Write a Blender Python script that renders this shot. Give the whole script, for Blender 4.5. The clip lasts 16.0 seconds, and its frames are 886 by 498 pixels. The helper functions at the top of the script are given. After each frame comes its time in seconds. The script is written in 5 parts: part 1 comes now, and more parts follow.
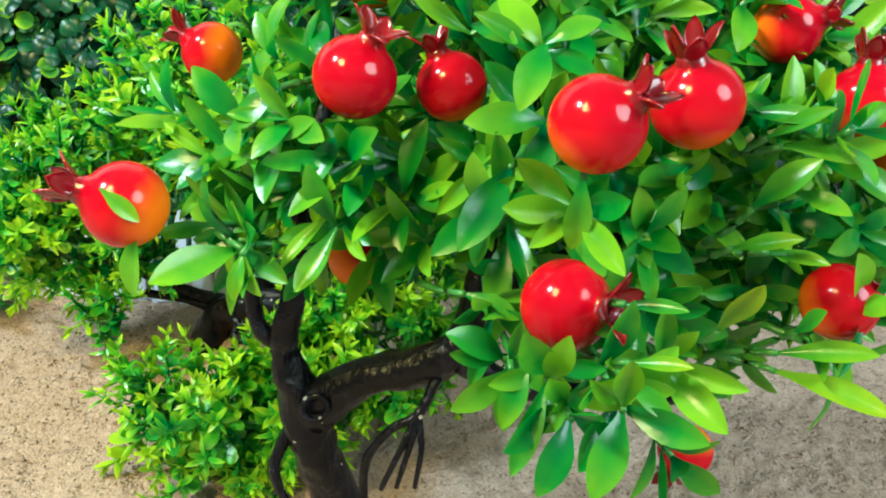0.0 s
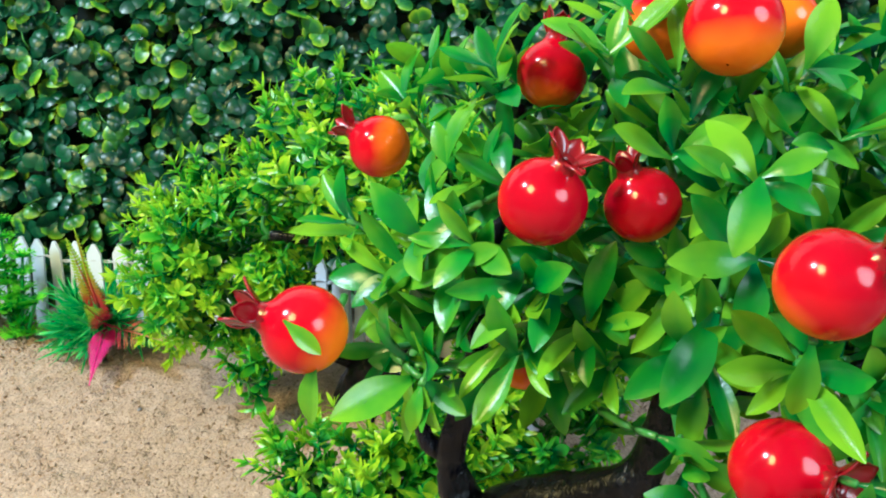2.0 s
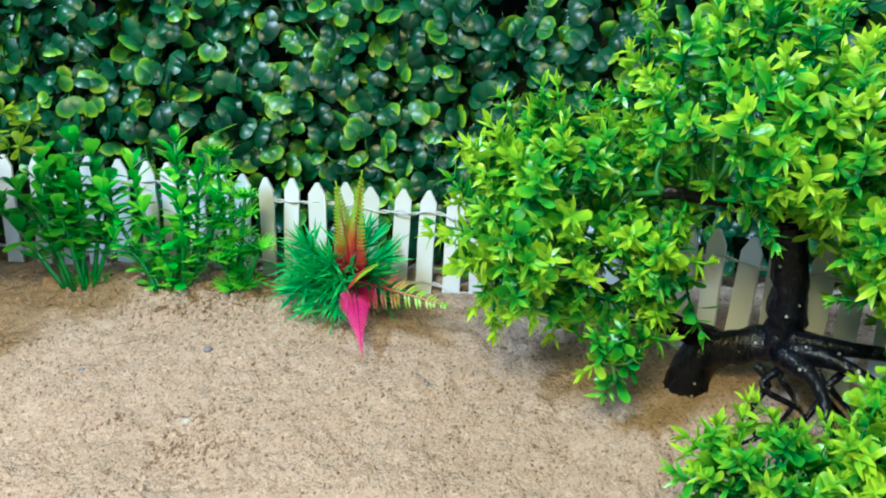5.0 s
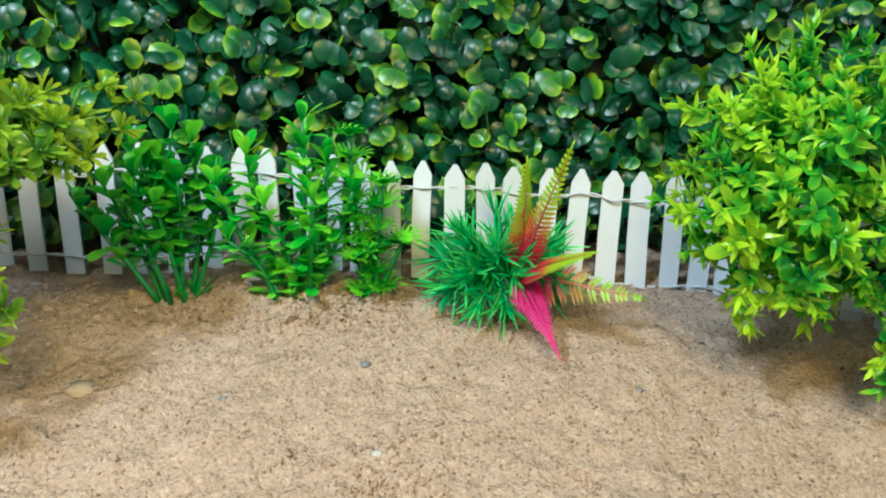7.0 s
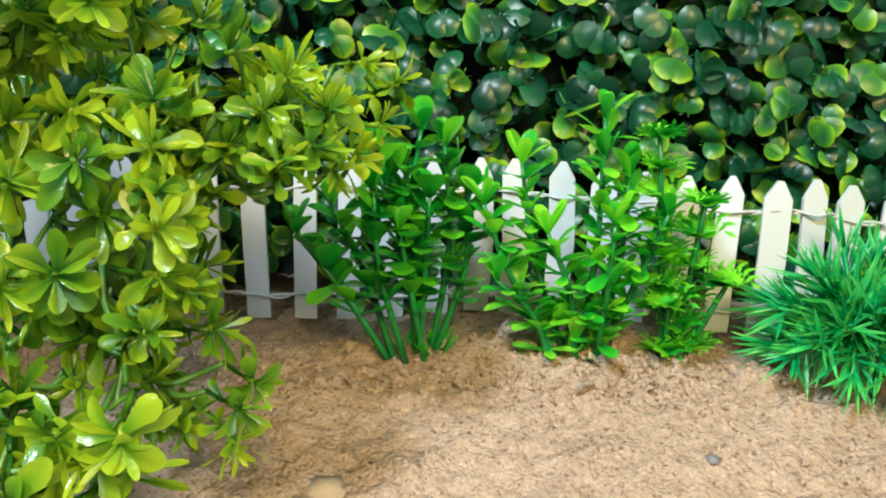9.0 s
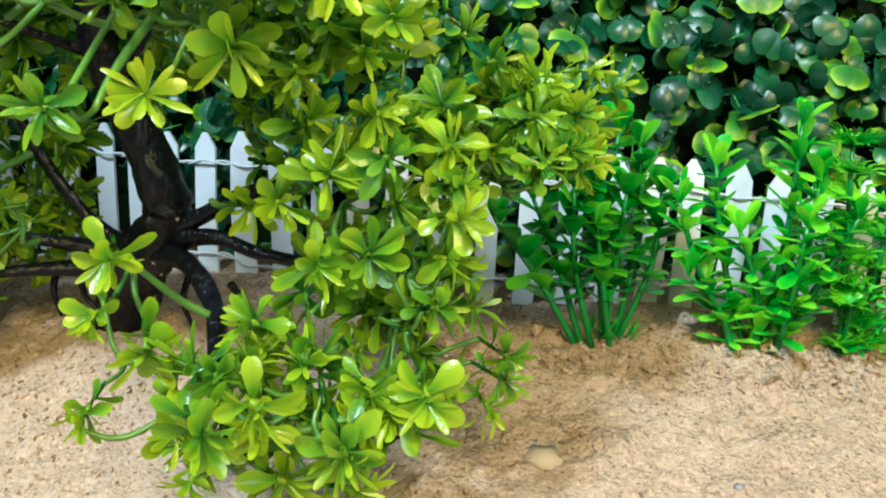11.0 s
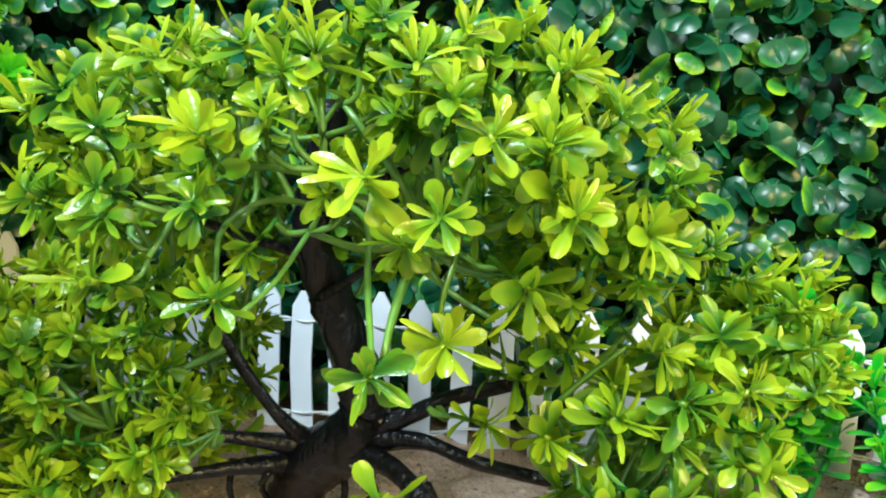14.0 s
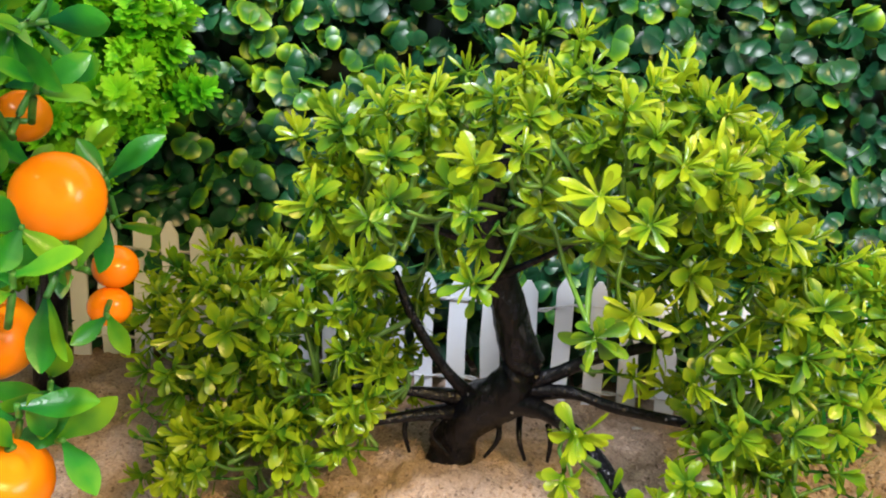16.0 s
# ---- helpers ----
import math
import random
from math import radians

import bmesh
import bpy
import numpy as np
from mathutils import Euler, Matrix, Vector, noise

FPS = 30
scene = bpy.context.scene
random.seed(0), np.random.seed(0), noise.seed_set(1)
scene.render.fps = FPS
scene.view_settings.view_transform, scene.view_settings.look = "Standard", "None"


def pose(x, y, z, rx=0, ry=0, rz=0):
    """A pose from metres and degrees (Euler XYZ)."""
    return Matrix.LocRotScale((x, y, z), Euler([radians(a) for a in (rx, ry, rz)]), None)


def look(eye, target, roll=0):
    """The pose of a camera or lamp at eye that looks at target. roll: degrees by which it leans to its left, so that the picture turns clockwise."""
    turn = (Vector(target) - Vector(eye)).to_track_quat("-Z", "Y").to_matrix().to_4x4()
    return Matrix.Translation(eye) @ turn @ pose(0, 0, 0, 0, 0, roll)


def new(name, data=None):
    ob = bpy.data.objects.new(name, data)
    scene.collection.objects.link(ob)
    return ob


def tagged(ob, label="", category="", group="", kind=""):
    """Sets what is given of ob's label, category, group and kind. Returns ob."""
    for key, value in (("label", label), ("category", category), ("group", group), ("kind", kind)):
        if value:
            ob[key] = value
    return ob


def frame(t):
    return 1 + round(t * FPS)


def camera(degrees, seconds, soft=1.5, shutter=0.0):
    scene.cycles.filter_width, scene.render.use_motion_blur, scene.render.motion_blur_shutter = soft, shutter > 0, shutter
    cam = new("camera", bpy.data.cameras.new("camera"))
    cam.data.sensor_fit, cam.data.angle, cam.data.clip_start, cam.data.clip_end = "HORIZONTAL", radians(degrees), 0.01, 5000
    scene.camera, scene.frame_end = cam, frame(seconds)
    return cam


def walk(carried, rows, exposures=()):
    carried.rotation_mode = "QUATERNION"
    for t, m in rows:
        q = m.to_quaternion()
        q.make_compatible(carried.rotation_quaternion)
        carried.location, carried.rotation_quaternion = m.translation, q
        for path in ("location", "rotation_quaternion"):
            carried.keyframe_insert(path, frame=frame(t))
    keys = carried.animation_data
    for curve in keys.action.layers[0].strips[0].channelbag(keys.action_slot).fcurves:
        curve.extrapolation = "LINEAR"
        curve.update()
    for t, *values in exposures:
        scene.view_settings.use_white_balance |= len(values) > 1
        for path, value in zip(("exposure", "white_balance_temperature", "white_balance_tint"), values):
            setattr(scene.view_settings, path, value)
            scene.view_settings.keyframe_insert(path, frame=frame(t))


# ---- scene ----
cam = camera(57.6, 16.0, 2.0)
PATH = [
    (0, (0.0546, 0.0430, 0.2422), (0.1230, 2.0050, -0.1400), 0.83),
    (0.5, (0.0645, 0.0406, 0.2500), (0.0408, 2.0046, -0.1272), 0.53),
    (1, (0.0652, 0.0485, 0.2578), (-0.0392, 2.0110, -0.1133), 0.48),
    (1.5, (0.0558, 0.0553, 0.2661), (-0.1147, 2.0136, -0.1024), 0.51),
    (2, (0.0328, 0.0618, 0.2745), (-0.1698, 2.0143, -0.1086), 0.56),
    (2.5, (0.0057, 0.0683, 0.2774), (-0.2065, 2.0145, -0.1315), 0.80),
    (3, (-0.0259, 0.0729, 0.2680), (-0.2320, 2.0129, -0.1726), 1.37),
    (3.5, (-0.0633, 0.0874, 0.2596), (-0.2660, 2.0221, -0.2050), 1.88),
    (4, (-0.0970, 0.1034, 0.2707), (-0.2967, 2.0248, -0.2472), 2.17),
    (4.5, (-0.1330, 0.1155, 0.2694), (-0.2915, 2.0314, -0.2821), 2.50),
    (5, (-0.1741, 0.1222, 0.2722), (-0.2798, 2.0338, -0.3061), 2.52),
    (5.2, (-0.1928, 0.1266, 0.2710), (-0.2714, 2.0375, -0.3142), 2.47),
    (7.3, (-0.3196, 0.1900, 0.2385), (-0.2306, 2.1057, -0.3293), 1.49),
    (7.5, (-0.3293, 0.1960, 0.2349), (-0.2420, 2.1136, -0.3265), 1.39),
    (8, (-0.3632, 0.2244, 0.2207), (-0.2941, 2.1500, -0.3152), 1.19),
    (8.5, (-0.3857, 0.2599, 0.2161), (-0.3478, 2.1910, -0.3031), 1.32),
    (9, (-0.4138, 0.2875, 0.2133), (-0.4382, 2.2244, -0.2847), 1.51),
    (9.2, (-0.4268, 0.2880, 0.2166), (-0.4708, 2.2243, -0.2820), 1.72),
    (11.3, (-0.4692, 0.2496, 0.2188), (-0.6665, 2.1680, -0.3110), 2.24),
    (11.5, (-0.4754, 0.2414, 0.2195), (-0.6696, 2.1614, -0.3058), 2.25),
    (12, (-0.5023, 0.2218, 0.2260), (-0.6805, 2.1528, -0.2635), 2.52),
    (12.5, (-0.5327, 0.2216, 0.2327), (-0.6966, 2.1636, -0.2161), 2.70),
    (13, (-0.5489, 0.2468, 0.2397), (-0.7062, 2.1988, -0.1665), 2.58),
    (13.5, (-0.5467, 0.2667, 0.2435), (-0.6986, 2.2254, -0.1313), 2.53),
    (14, (-0.5485, 0.2702, 0.2576), (-0.6919, 2.2320, -0.1039), 2.62),
    (14.5, (-0.5435, 0.2588, 0.2723), (-0.6791, 2.2212, -0.0890), 2.67),
    (15, (-0.5572, 0.2388, 0.2798), (-0.6815, 2.1987, -0.0991), 2.75),
    (15.5, (-0.5799, 0.2167, 0.2762), (-0.6888, 2.1736, -0.1220), 2.75),
    (16, (-0.6120, 0.1977, 0.2737), (-0.7129, 2.1510, -0.1443), 2.81),
]
EXPOSURES = ((0.0, -0.02, 5800, -6), (2.0, -0.17, 5500, 2), (3.0, -0.16, 5350, 3), (5.0, -0.25, 5100, 0), (7.5, -0.36, 5700, 2), (8.5, -0.30, 5900, 4), (9.2, -0.08, 6100, 6), (12.0, 0.05, 5600, -4), (13.5, 0.23, 5800, -2), (14.5, 0.14, 6100, 7), (15.5, 0.14, 6400, 15), (16.0, -0.04, 6500, 20))
walk(cam, [(t, look(eye, target, roll)) for t, eye, target, roll in PATH], EXPOSURES)

# ---- world and lamps ----
world = bpy.data.worlds.new("room_dark")
scene.world = world
world.use_nodes = True
world.node_tree.nodes["Background"].inputs[0].default_value = (1.0, 0.97, 0.92, 1)
world.node_tree.nodes["Background"].inputs[1].default_value = 0.05


def area_lamp(name, eye, target, size, power, colour, shape="DISK"):
    data = bpy.data.lights.new(name, "AREA")
    data.shape, data.size, data.energy, data.color = shape, size, power, colour
    lamp = new(name, data)
    lamp.matrix_world = look(eye, target)
    return lamp


area_lamp("ceiling_spot", (-1.08, -0.29, 1.38), (-0.25, 0.45, 0.12), 0.22, 41, (0.88, 0.97, 1.0))
area_lamp("warm_bulb", (-0.29, -0.15, 0.66), (-0.47, 0.55, 0.12), 0.24, 9.5, (1.0, 0.72, 0.26))
area_lamp("side_panel", (0.85, -0.35, 0.68), (-0.1, 0.50, 0.15), 0.60, 15.0, (0.88, 0.96, 1.0))


# ---- materials ----
def principled(name):
    m = bpy.data.materials.new(name)
    m.use_nodes = True
    return m, m.node_tree.nodes, m.node_tree.links, m.node_tree.nodes["Principled BSDF"]


def ramp(nodes, stops):
    r = nodes.new("ShaderNodeValToRGB")
    while len(r.color_ramp.elements) < len(stops):
        r.color_ramp.elements.new(0.5)
    for e, (p, c) in zip(r.color_ramp.elements, stops):
        e.position, e.color = p, (*c, 1)
    return r


def math_node(nodes, links, op, a, b):
    n = nodes.new("ShaderNodeMath")
    n.operation = op
    for i, v in enumerate((a, b)):
        if isinstance(v, (int, float)):
            n.inputs[i].default_value = v
        else:
            links.new(v, n.inputs[i])
    return n.outputs[0]


def mix_colour(nodes, links, fac, a, b, blend="MIX"):
    n = nodes.new("ShaderNodeMix")
    n.data_type, n.blend_type = "RGBA", blend
    for socket, v in ((n.inputs[0], fac), (n.inputs[6], a), (n.inputs[7], b)):
        if isinstance(v, (int, float)):
            socket.default_value = v
        elif isinstance(v, tuple):
            socket.default_value = (*v, 1)
        else:
            links.new(v, socket)
    return n.outputs[2]


def noise_tex(nodes, links, scale, detail=3.0, vector=None):
    n = nodes.new("ShaderNodeTexNoise")
    n.inputs["Scale"].default_value, n.inputs["Detail"].default_value = scale, detail
    if vector is None:
        vector = nodes.new("ShaderNodeTexCoord").outputs["Object"]
    links.new(vector, n.inputs["Vector"])
    return n.outputs["Fac"]


def bump(nodes, links, height, strength, distance, bsdf):
    b = nodes.new("ShaderNodeBump")
    b.inputs["Strength"].default_value, b.inputs["Distance"].default_value = strength, distance
    links.new(height, b.inputs["Height"])
    links.new(b.outputs[0], bsdf.inputs["Normal"])


def leaf_material(name, dark, mid, tip, rough=0.32, through_light=0.22, island=False, spread=0.35, along=0.55, gloss=0.5, relief=0.3, mottle=0.7):
    """Moulded plastic leaf: colour runs from base to tip, with a tone of its own for each leaf."""
    m, nodes, links, bsdf = principled(name)
    uv = nodes.new("ShaderNodeUVMap")
    sep = nodes.new("ShaderNodeSeparateXYZ")
    links.new(uv.outputs[0], sep.inputs[0])
    if island:
        rnd = nodes.new("ShaderNodeNewGeometry").outputs["Random Per Island"]
    else:
        rnd = nodes.new("ShaderNodeObjectInfo").outputs["Random"]
    blotch = noise_tex(nodes, links, 90.0, 2.0, nodes.new("ShaderNodeNewGeometry").outputs["Position"])
    f = math_node(nodes, links, "MULTIPLY", sep.outputs[0], along)
    f = math_node(nodes, links, "ADD", f, math_node(nodes, links, "MULTIPLY", sep.outputs[1], 1.0 - along))
    f = math_node(nodes, links, "ADD", f, math_node(nodes, links, "MULTIPLY", math_node(nodes, links, "SUBTRACT", rnd, 0.5), 2 * spread))
    f = math_node(nodes, links, "ADD", f, math_node(nodes, links, "MULTIPLY", math_node(nodes, links, "SUBTRACT", blotch, 0.5), mottle))
    col = ramp(nodes, [(0.08, dark), (0.48, mid), (1.0, tip)])
    links.new(f, col.inputs[0])
    links.new(col.outputs[0], bsdf.inputs["Base Color"])
    bsdf.inputs["Roughness"].default_value = rough
    bsdf.inputs["Specular IOR Level"].default_value = gloss
    veins = noise_tex(nodes, links, 900.0, 2.0, nodes.new("ShaderNodeNewGeometry").outputs["Position"])
    bump(nodes, links, veins, relief, 0.0005, bsdf)
    tr = nodes.new("ShaderNodeBsdfTranslucent")
    links.new(col.outputs[0], tr.inputs["Color"])
    mx = nodes.new("ShaderNodeMixShader")
    mx.inputs[0].default_value = through_light
    links.new(bsdf.outputs[0], mx.inputs[1])
    links.new(tr.outputs[0], mx.inputs[2])
    links.new(mx.outputs[0], nodes["Material Output"].inputs["Surface"])
    return m


def hedge_material(name, island):
    """Moulded box leaf: dark green, or pale with a lime rim round a darker middle."""
    m, nodes, links, bsdf = principled(name)
    sep = nodes.new("ShaderNodeSeparateXYZ")
    links.new(nodes.new("ShaderNodeUVMap").outputs[0], sep.inputs[0])
    if island:
        rnd = nodes.new("ShaderNodeNewGeometry").outputs["Random Per Island"]
    else:
        rnd = nodes.new("ShaderNodeObjectInfo").outputs["Random"]
    pos = nodes.new("ShaderNodeNewGeometry").outputs["Position"]
    rim = math_node(nodes, links, "POWER", sep.outputs[0], 1.8)
    f = math_node(nodes, links, "ADD", math_node(nodes, links, "MULTIPLY", rim, 0.62), 0.42)
    f = math_node(nodes, links, "MULTIPLY", f, sep.outputs[1])
    f = math_node(nodes, links, "ADD", f, math_node(nodes, links, "MULTIPLY", math_node(nodes, links, "SUBTRACT", rnd, 0.5), 0.16))
    f = math_node(nodes, links, "ADD", f, math_node(nodes, links, "MULTIPLY", math_node(nodes, links, "SUBTRACT", noise_tex(nodes, links, 160.0, 3.0, pos), 0.5), 0.22))
    col = ramp(nodes, [(0.0, (0.003, 0.037, 0.020)), (0.34, (0.010, 0.094, 0.034)), (0.56, (0.050, 0.200, 0.017)), (0.90, (0.23, 0.42, 0.011))])
    links.new(f, col.inputs[0])
    links.new(col.outputs[0], bsdf.inputs["Base Color"])
    bsdf.inputs["Roughness"].default_value = 0.36
    bsdf.inputs["Specular IOR Level"].default_value = 0.45
    bump(nodes, links, noise_tex(nodes, links, 420.0, 2.0, pos), 0.12, 0.0004, bsdf)
    tr = nodes.new("ShaderNodeBsdfTranslucent")
    links.new(col.outputs[0], tr.inputs["Color"])
    mx = nodes.new("ShaderNodeMixShader")
    mx.inputs[0].default_value = 0.12
    links.new(bsdf.outputs[0], mx.inputs[1])
    links.new(tr.outputs[0], mx.inputs[2])
    links.new(mx.outputs[0], nodes["Material Output"].inputs["Surface"])
    return m


def plain_material(name, colour, second, rough, scale, bump_strength=0.2, bump_distance=0.0005, metal=0.0, coat=0.0, gloss=0.5):
    m, nodes, links, bsdf = principled(name)
    pos = nodes.new("ShaderNodeNewGeometry").outputs["Position"]
    fac = noise_tex(nodes, links, scale, 4.0, pos)
    wide = noise_tex(nodes, links, scale * 0.12, 2.0, pos)
    both = math_node(nodes, links, "MULTIPLY", math_node(nodes, links, "ADD", fac, wide), 0.5)
    col = ramp(nodes, [(0.35, colour), (0.65, second)])
    links.new(both, col.inputs[0])
    links.new(col.outputs[0], bsdf.inputs["Base Color"])
    bsdf.inputs["Roughness"].default_value = rough
    bsdf.inputs["Metallic"].default_value = metal
    bsdf.inputs["Coat Weight"].default_value = coat
    bsdf.inputs["Specular IOR Level"].default_value = gloss
    bump(nodes, links, noise_tex(nodes, links, scale * 3, 4.0, pos), bump_strength, bump_distance, bsdf)
    return m


def sand_material():
    m, nodes, links, bsdf = principled("sand")
    pos = nodes.new("ShaderNodeNewGeometry").outputs["Position"]
    broad = noise_tex(nodes, links, 7.0, 4.0, pos)
    mid = noise_tex(nodes, links, 120.0, 5.0, pos)
    fine = noise_tex(nodes, links, 620.0, 3.0, pos)
    base = ramp(nodes, [(0.3, (0.290, 0.207, 0.153)), (0.5, (0.372, 0.275, 0.213)), (0.72, (0.445, 0.341, 0.277))])
    links.new(math_node(nodes, links, "MULTIPLY", math_node(nodes, links, "ADD", broad, mid), 0.5), base.inputs[0])
    grain = ramp(nodes, [(0.30, (0.62, 0.58, 0.55)), (0.42, (0.96, 0.96, 0.96)), (0.58, (1.0, 1.0, 1.0)), (0.74, (1.30, 1.28, 1.24))])
    links.new(fine, grain.inputs[0])
    col = mix_colour(nodes, links, 1.0, base.outputs[0], grain.outputs[0], "MULTIPLY")
    # dark dots: the shade inside small pits, painted into the sand colour
    spots = nodes.new("ShaderNodeTexVoronoi")
    spots.inputs["Scale"].default_value = 230.0
    links.new(pos, spots.inputs["Vector"])
    pit_shade = ramp(nodes, [(0.13, (1, 1, 1)), (0.24, (0, 0, 0))])
    links.new(spots.outputs["Distance"], pit_shade.inputs[0])
    pick = math_node(nodes, links, "GREATER_THAN", noise_tex(nodes, links, 55.0, 3.0, pos), 0.50)
    col = mix_colour(nodes, links, math_node(nodes, links, "MULTIPLY", math_node(nodes, links, "MULTIPLY", pit_shade.outputs[0], pick), 0.75), col, (0.10, 0.07, 0.045))
    bsdf.inputs["Roughness"].default_value = 0.95
    bsdf.inputs["Specular IOR Level"].default_value = 0.15
    cells = nodes.new("ShaderNodeTexVoronoi")
    cells.inputs["Scale"].default_value = 760.0
    links.new(pos, cells.inputs["Vector"])
    cell_tone = nodes.new("ShaderNodeSeparateXYZ")
    links.new(cells.outputs["Color"], cell_tone.inputs[0])
    grains = ramp(nodes, [(0.0, (0.78, 0.75, 0.72)), (0.18, (0.94, 0.93, 0.92)), (0.75, (1.00, 1.00, 1.00)), (1.0, (1.14, 1.13, 1.12))])
    links.new(cell_tone.outputs[0], grains.inputs[0])
    col = mix_colour(nodes, links, 1.0, col, grains.outputs[0], "MULTIPLY")
    links.new(col, bsdf.inputs["Base Color"])
    loose = ramp(nodes, [(0.40, (0.25, 0.25, 0.25)), (0.62, (1.1, 1.1, 1.1))])
    links.new(noise_tex(nodes, links, 26.0, 4.0, pos), loose.inputs[0])
    crumb = math_node(nodes, links, "MULTIPLY", noise_tex(nodes, links, 300.0, 2.0, pos), loose.outputs[0])
    h = math_node(nodes, links, "ADD", math_node(nodes, links, "MULTIPLY", mid, 0.40), math_node(nodes, links, "MULTIPLY", crumb, 0.62))
    h = math_node(nodes, links, "SUBTRACT", h, math_node(nodes, links, "MULTIPLY", cells.outputs["Distance"], 0.14))
    bump(nodes, links, h, 0.9, 0.0046, bsdf)
    return m


def fruit_material(name, red, deep, orange, lean):
    """Glossy painted fruit: red, running to orange at the stem end and on one flank."""
    m, nodes, links, bsdf = principled(name)
    co = nodes.new("ShaderNodeTexCoord").outputs["Object"]
    sep = nodes.new("ShaderNodeSeparateXYZ")
    links.new(co, sep.inputs[0])
    rnd = nodes.new("ShaderNodeObjectInfo").outputs["Random"]
    f = math_node(nodes, links, "MULTIPLY", sep.outputs[2], -58.0)
    f = math_node(nodes, links, "ADD", f, math_node(nodes, links, "MULTIPLY", sep.outputs[0], 28.0))
    f = math_node(nodes, links, "ADD", f, math_node(nodes, links, "MULTIPLY", math_node(nodes, links, "SUBTRACT", noise_tex(nodes, links, 55.0, 2.0, co), 0.5), 0.5))
    f = math_node(nodes, links, "ADD", f, math_node(nodes, links, "MULTIPLY", rnd, 0.25))
    f = math_node(nodes, links, "ADD", f, lean)
    col = ramp(nodes, [(0.0, deep), (0.3, red), (0.52, red), (0.92, orange)])
    links.new(f, col.inputs[0])
    links.new(col.outputs[0], bsdf.inputs["Base Color"])
    bsdf.inputs["Roughness"].default_value = 0.13
    bsdf.inputs["Specular IOR Level"].default_value = 0.24
    bump(nodes, links, noise_tex(nodes, links, 300.0, 2.0, co), 0.05, 0.0005, bsdf)
    return m


def bark_material():
    """Glossy black moulded plastic with long ridges and small nicks."""
    m, nodes, links, bsdf = principled("black_plastic_bark")
    pos = nodes.new("ShaderNodeNewGeometry").outputs["Position"]
    stretch = nodes.new("ShaderNodeMapping")
    stretch.inputs["Scale"].default_value = (1.0, 1.0, 0.16)
    links.new(pos, stretch.inputs["Vector"])
    ridges = noise_tex(nodes, links, 520.0, 3.0, stretch.outputs[0])
    nicks = noise_tex(nodes, links, 260.0, 4.0, pos)
    col = ramp(nodes, [(0.35, (0.0016, 0.0018, 0.0034)), (0.62, (0.0046, 0.0052, 0.0098)), (0.80, (0.020, 0.021, 0.032))])
    links.new(nicks, col.inputs[0])
    dots = nodes.new("ShaderNodeTexVoronoi")
    dots.inputs["Scale"].default_value = 210.0
    links.new(pos, dots.inputs["Vector"])
    pick = nodes.new("ShaderNodeSeparateXYZ")
    links.new(dots.outputs["Color"], pick.inputs[0])
    speck = math_node(nodes, links, "MULTIPLY", math_node(nodes, links, "LESS_THAN", dots.outputs["Distance"], 0.16), math_node(nodes, links, "GREATER_THAN", pick.outputs[0], 0.90))
    links.new(mix_colour(nodes, links, speck, col.outputs[0], (0.30, 0.29, 0.28)), bsdf.inputs["Base Color"])
    bsdf.inputs["Roughness"].default_value = 0.27
    bsdf.inputs["Specular IOR Level"].default_value = 0.24
    h = math_node(nodes, links, "ADD", ridges, math_node(nodes, links, "MULTIPLY", nicks, 0.8))
    bump(nodes, links, h, 0.75, 0.0014, bsdf)
    return m


M_SAND = sand_material()
M_POM_LEAF = leaf_material("pomegranate_leaf", (0.003, 0.115, 0.034), (0.024, 0.26, 0.022), (0.20, 0.47, 0.014), 0.27, 0.36, False, 0.34, 0.55, 0.5, 0.18)
M_POM_INNER = leaf_material("pomegranate_leaf_inner", (0.003, 0.115, 0.034), (0.024, 0.26, 0.022), (0.20, 0.47, 0.014), 0.27, 0.36, True, 0.34, 0.55, 0.5, 0.18)
M_POM_PALER = leaf_material("paler_pomegranate_leaf", (0.010, 0.17, 0.030), (0.080, 0.34, 0.018), (0.32, 0.52, 0.012), 0.27, 0.40, False, 0.34, 0.55, 0.5, 0.18)
M_LIME = leaf_material("lime_leaf", (0.024, 0.13, 0.016), (0.125, 0.29, 0.012), (0.36, 0.50, 0.015), 0.25, 0.42, False, 0.26, 0.65, 0.50, 0.30)
M_GREEN = leaf_material("bright_leaf", (0.007, 0.180, 0.042), (0.078, 0.43, 0.022), (0.44, 0.71, 0.015), 0.26, 0.38, False, 0.30)
M_HEDGE = hedge_material("hedge_leaf", True)
M_HEDGE_ONE = hedge_material("hedge_leaf_single", False)
M_WATER_PLANT = leaf_material("water_plant_leaf", (0.004, 0.20, 0.024), (0.045, 0.48, 0.024), (0.28, 0.78, 0.03), 0.30, 0.42, False, 0.36)
M_FEATHER = leaf_material("feather_leaf", (0.010, 0.22, 0.008), (0.07, 0.48, 0.008), (0.28, 0.72, 0.015), 0.4, 0.3, False, 0.25)
M_TUFT = leaf_material("grass_tuft_blade", (0.005, 0.20, 0.07), (0.015, 0.40, 0.12), (0.14, 0.66, 0.12), 0.35, 0.25, True, 0.3)
M_FERN = leaf_material("fern_frond", (0.62, 0.008, 0.12), (0.54, 0.07, 0.04), (0.34, 0.60, 0.015), 0.4, 0.25, False, 0.05, 0.0)
M_FERN_LOW = leaf_material("fern_frond_fading", (0.68, 0.012, 0.20), (0.60, 0.17, 0.13), (0.27, 0.55, 0.03), 0.4, 0.25, False, 0.05, 0.0)
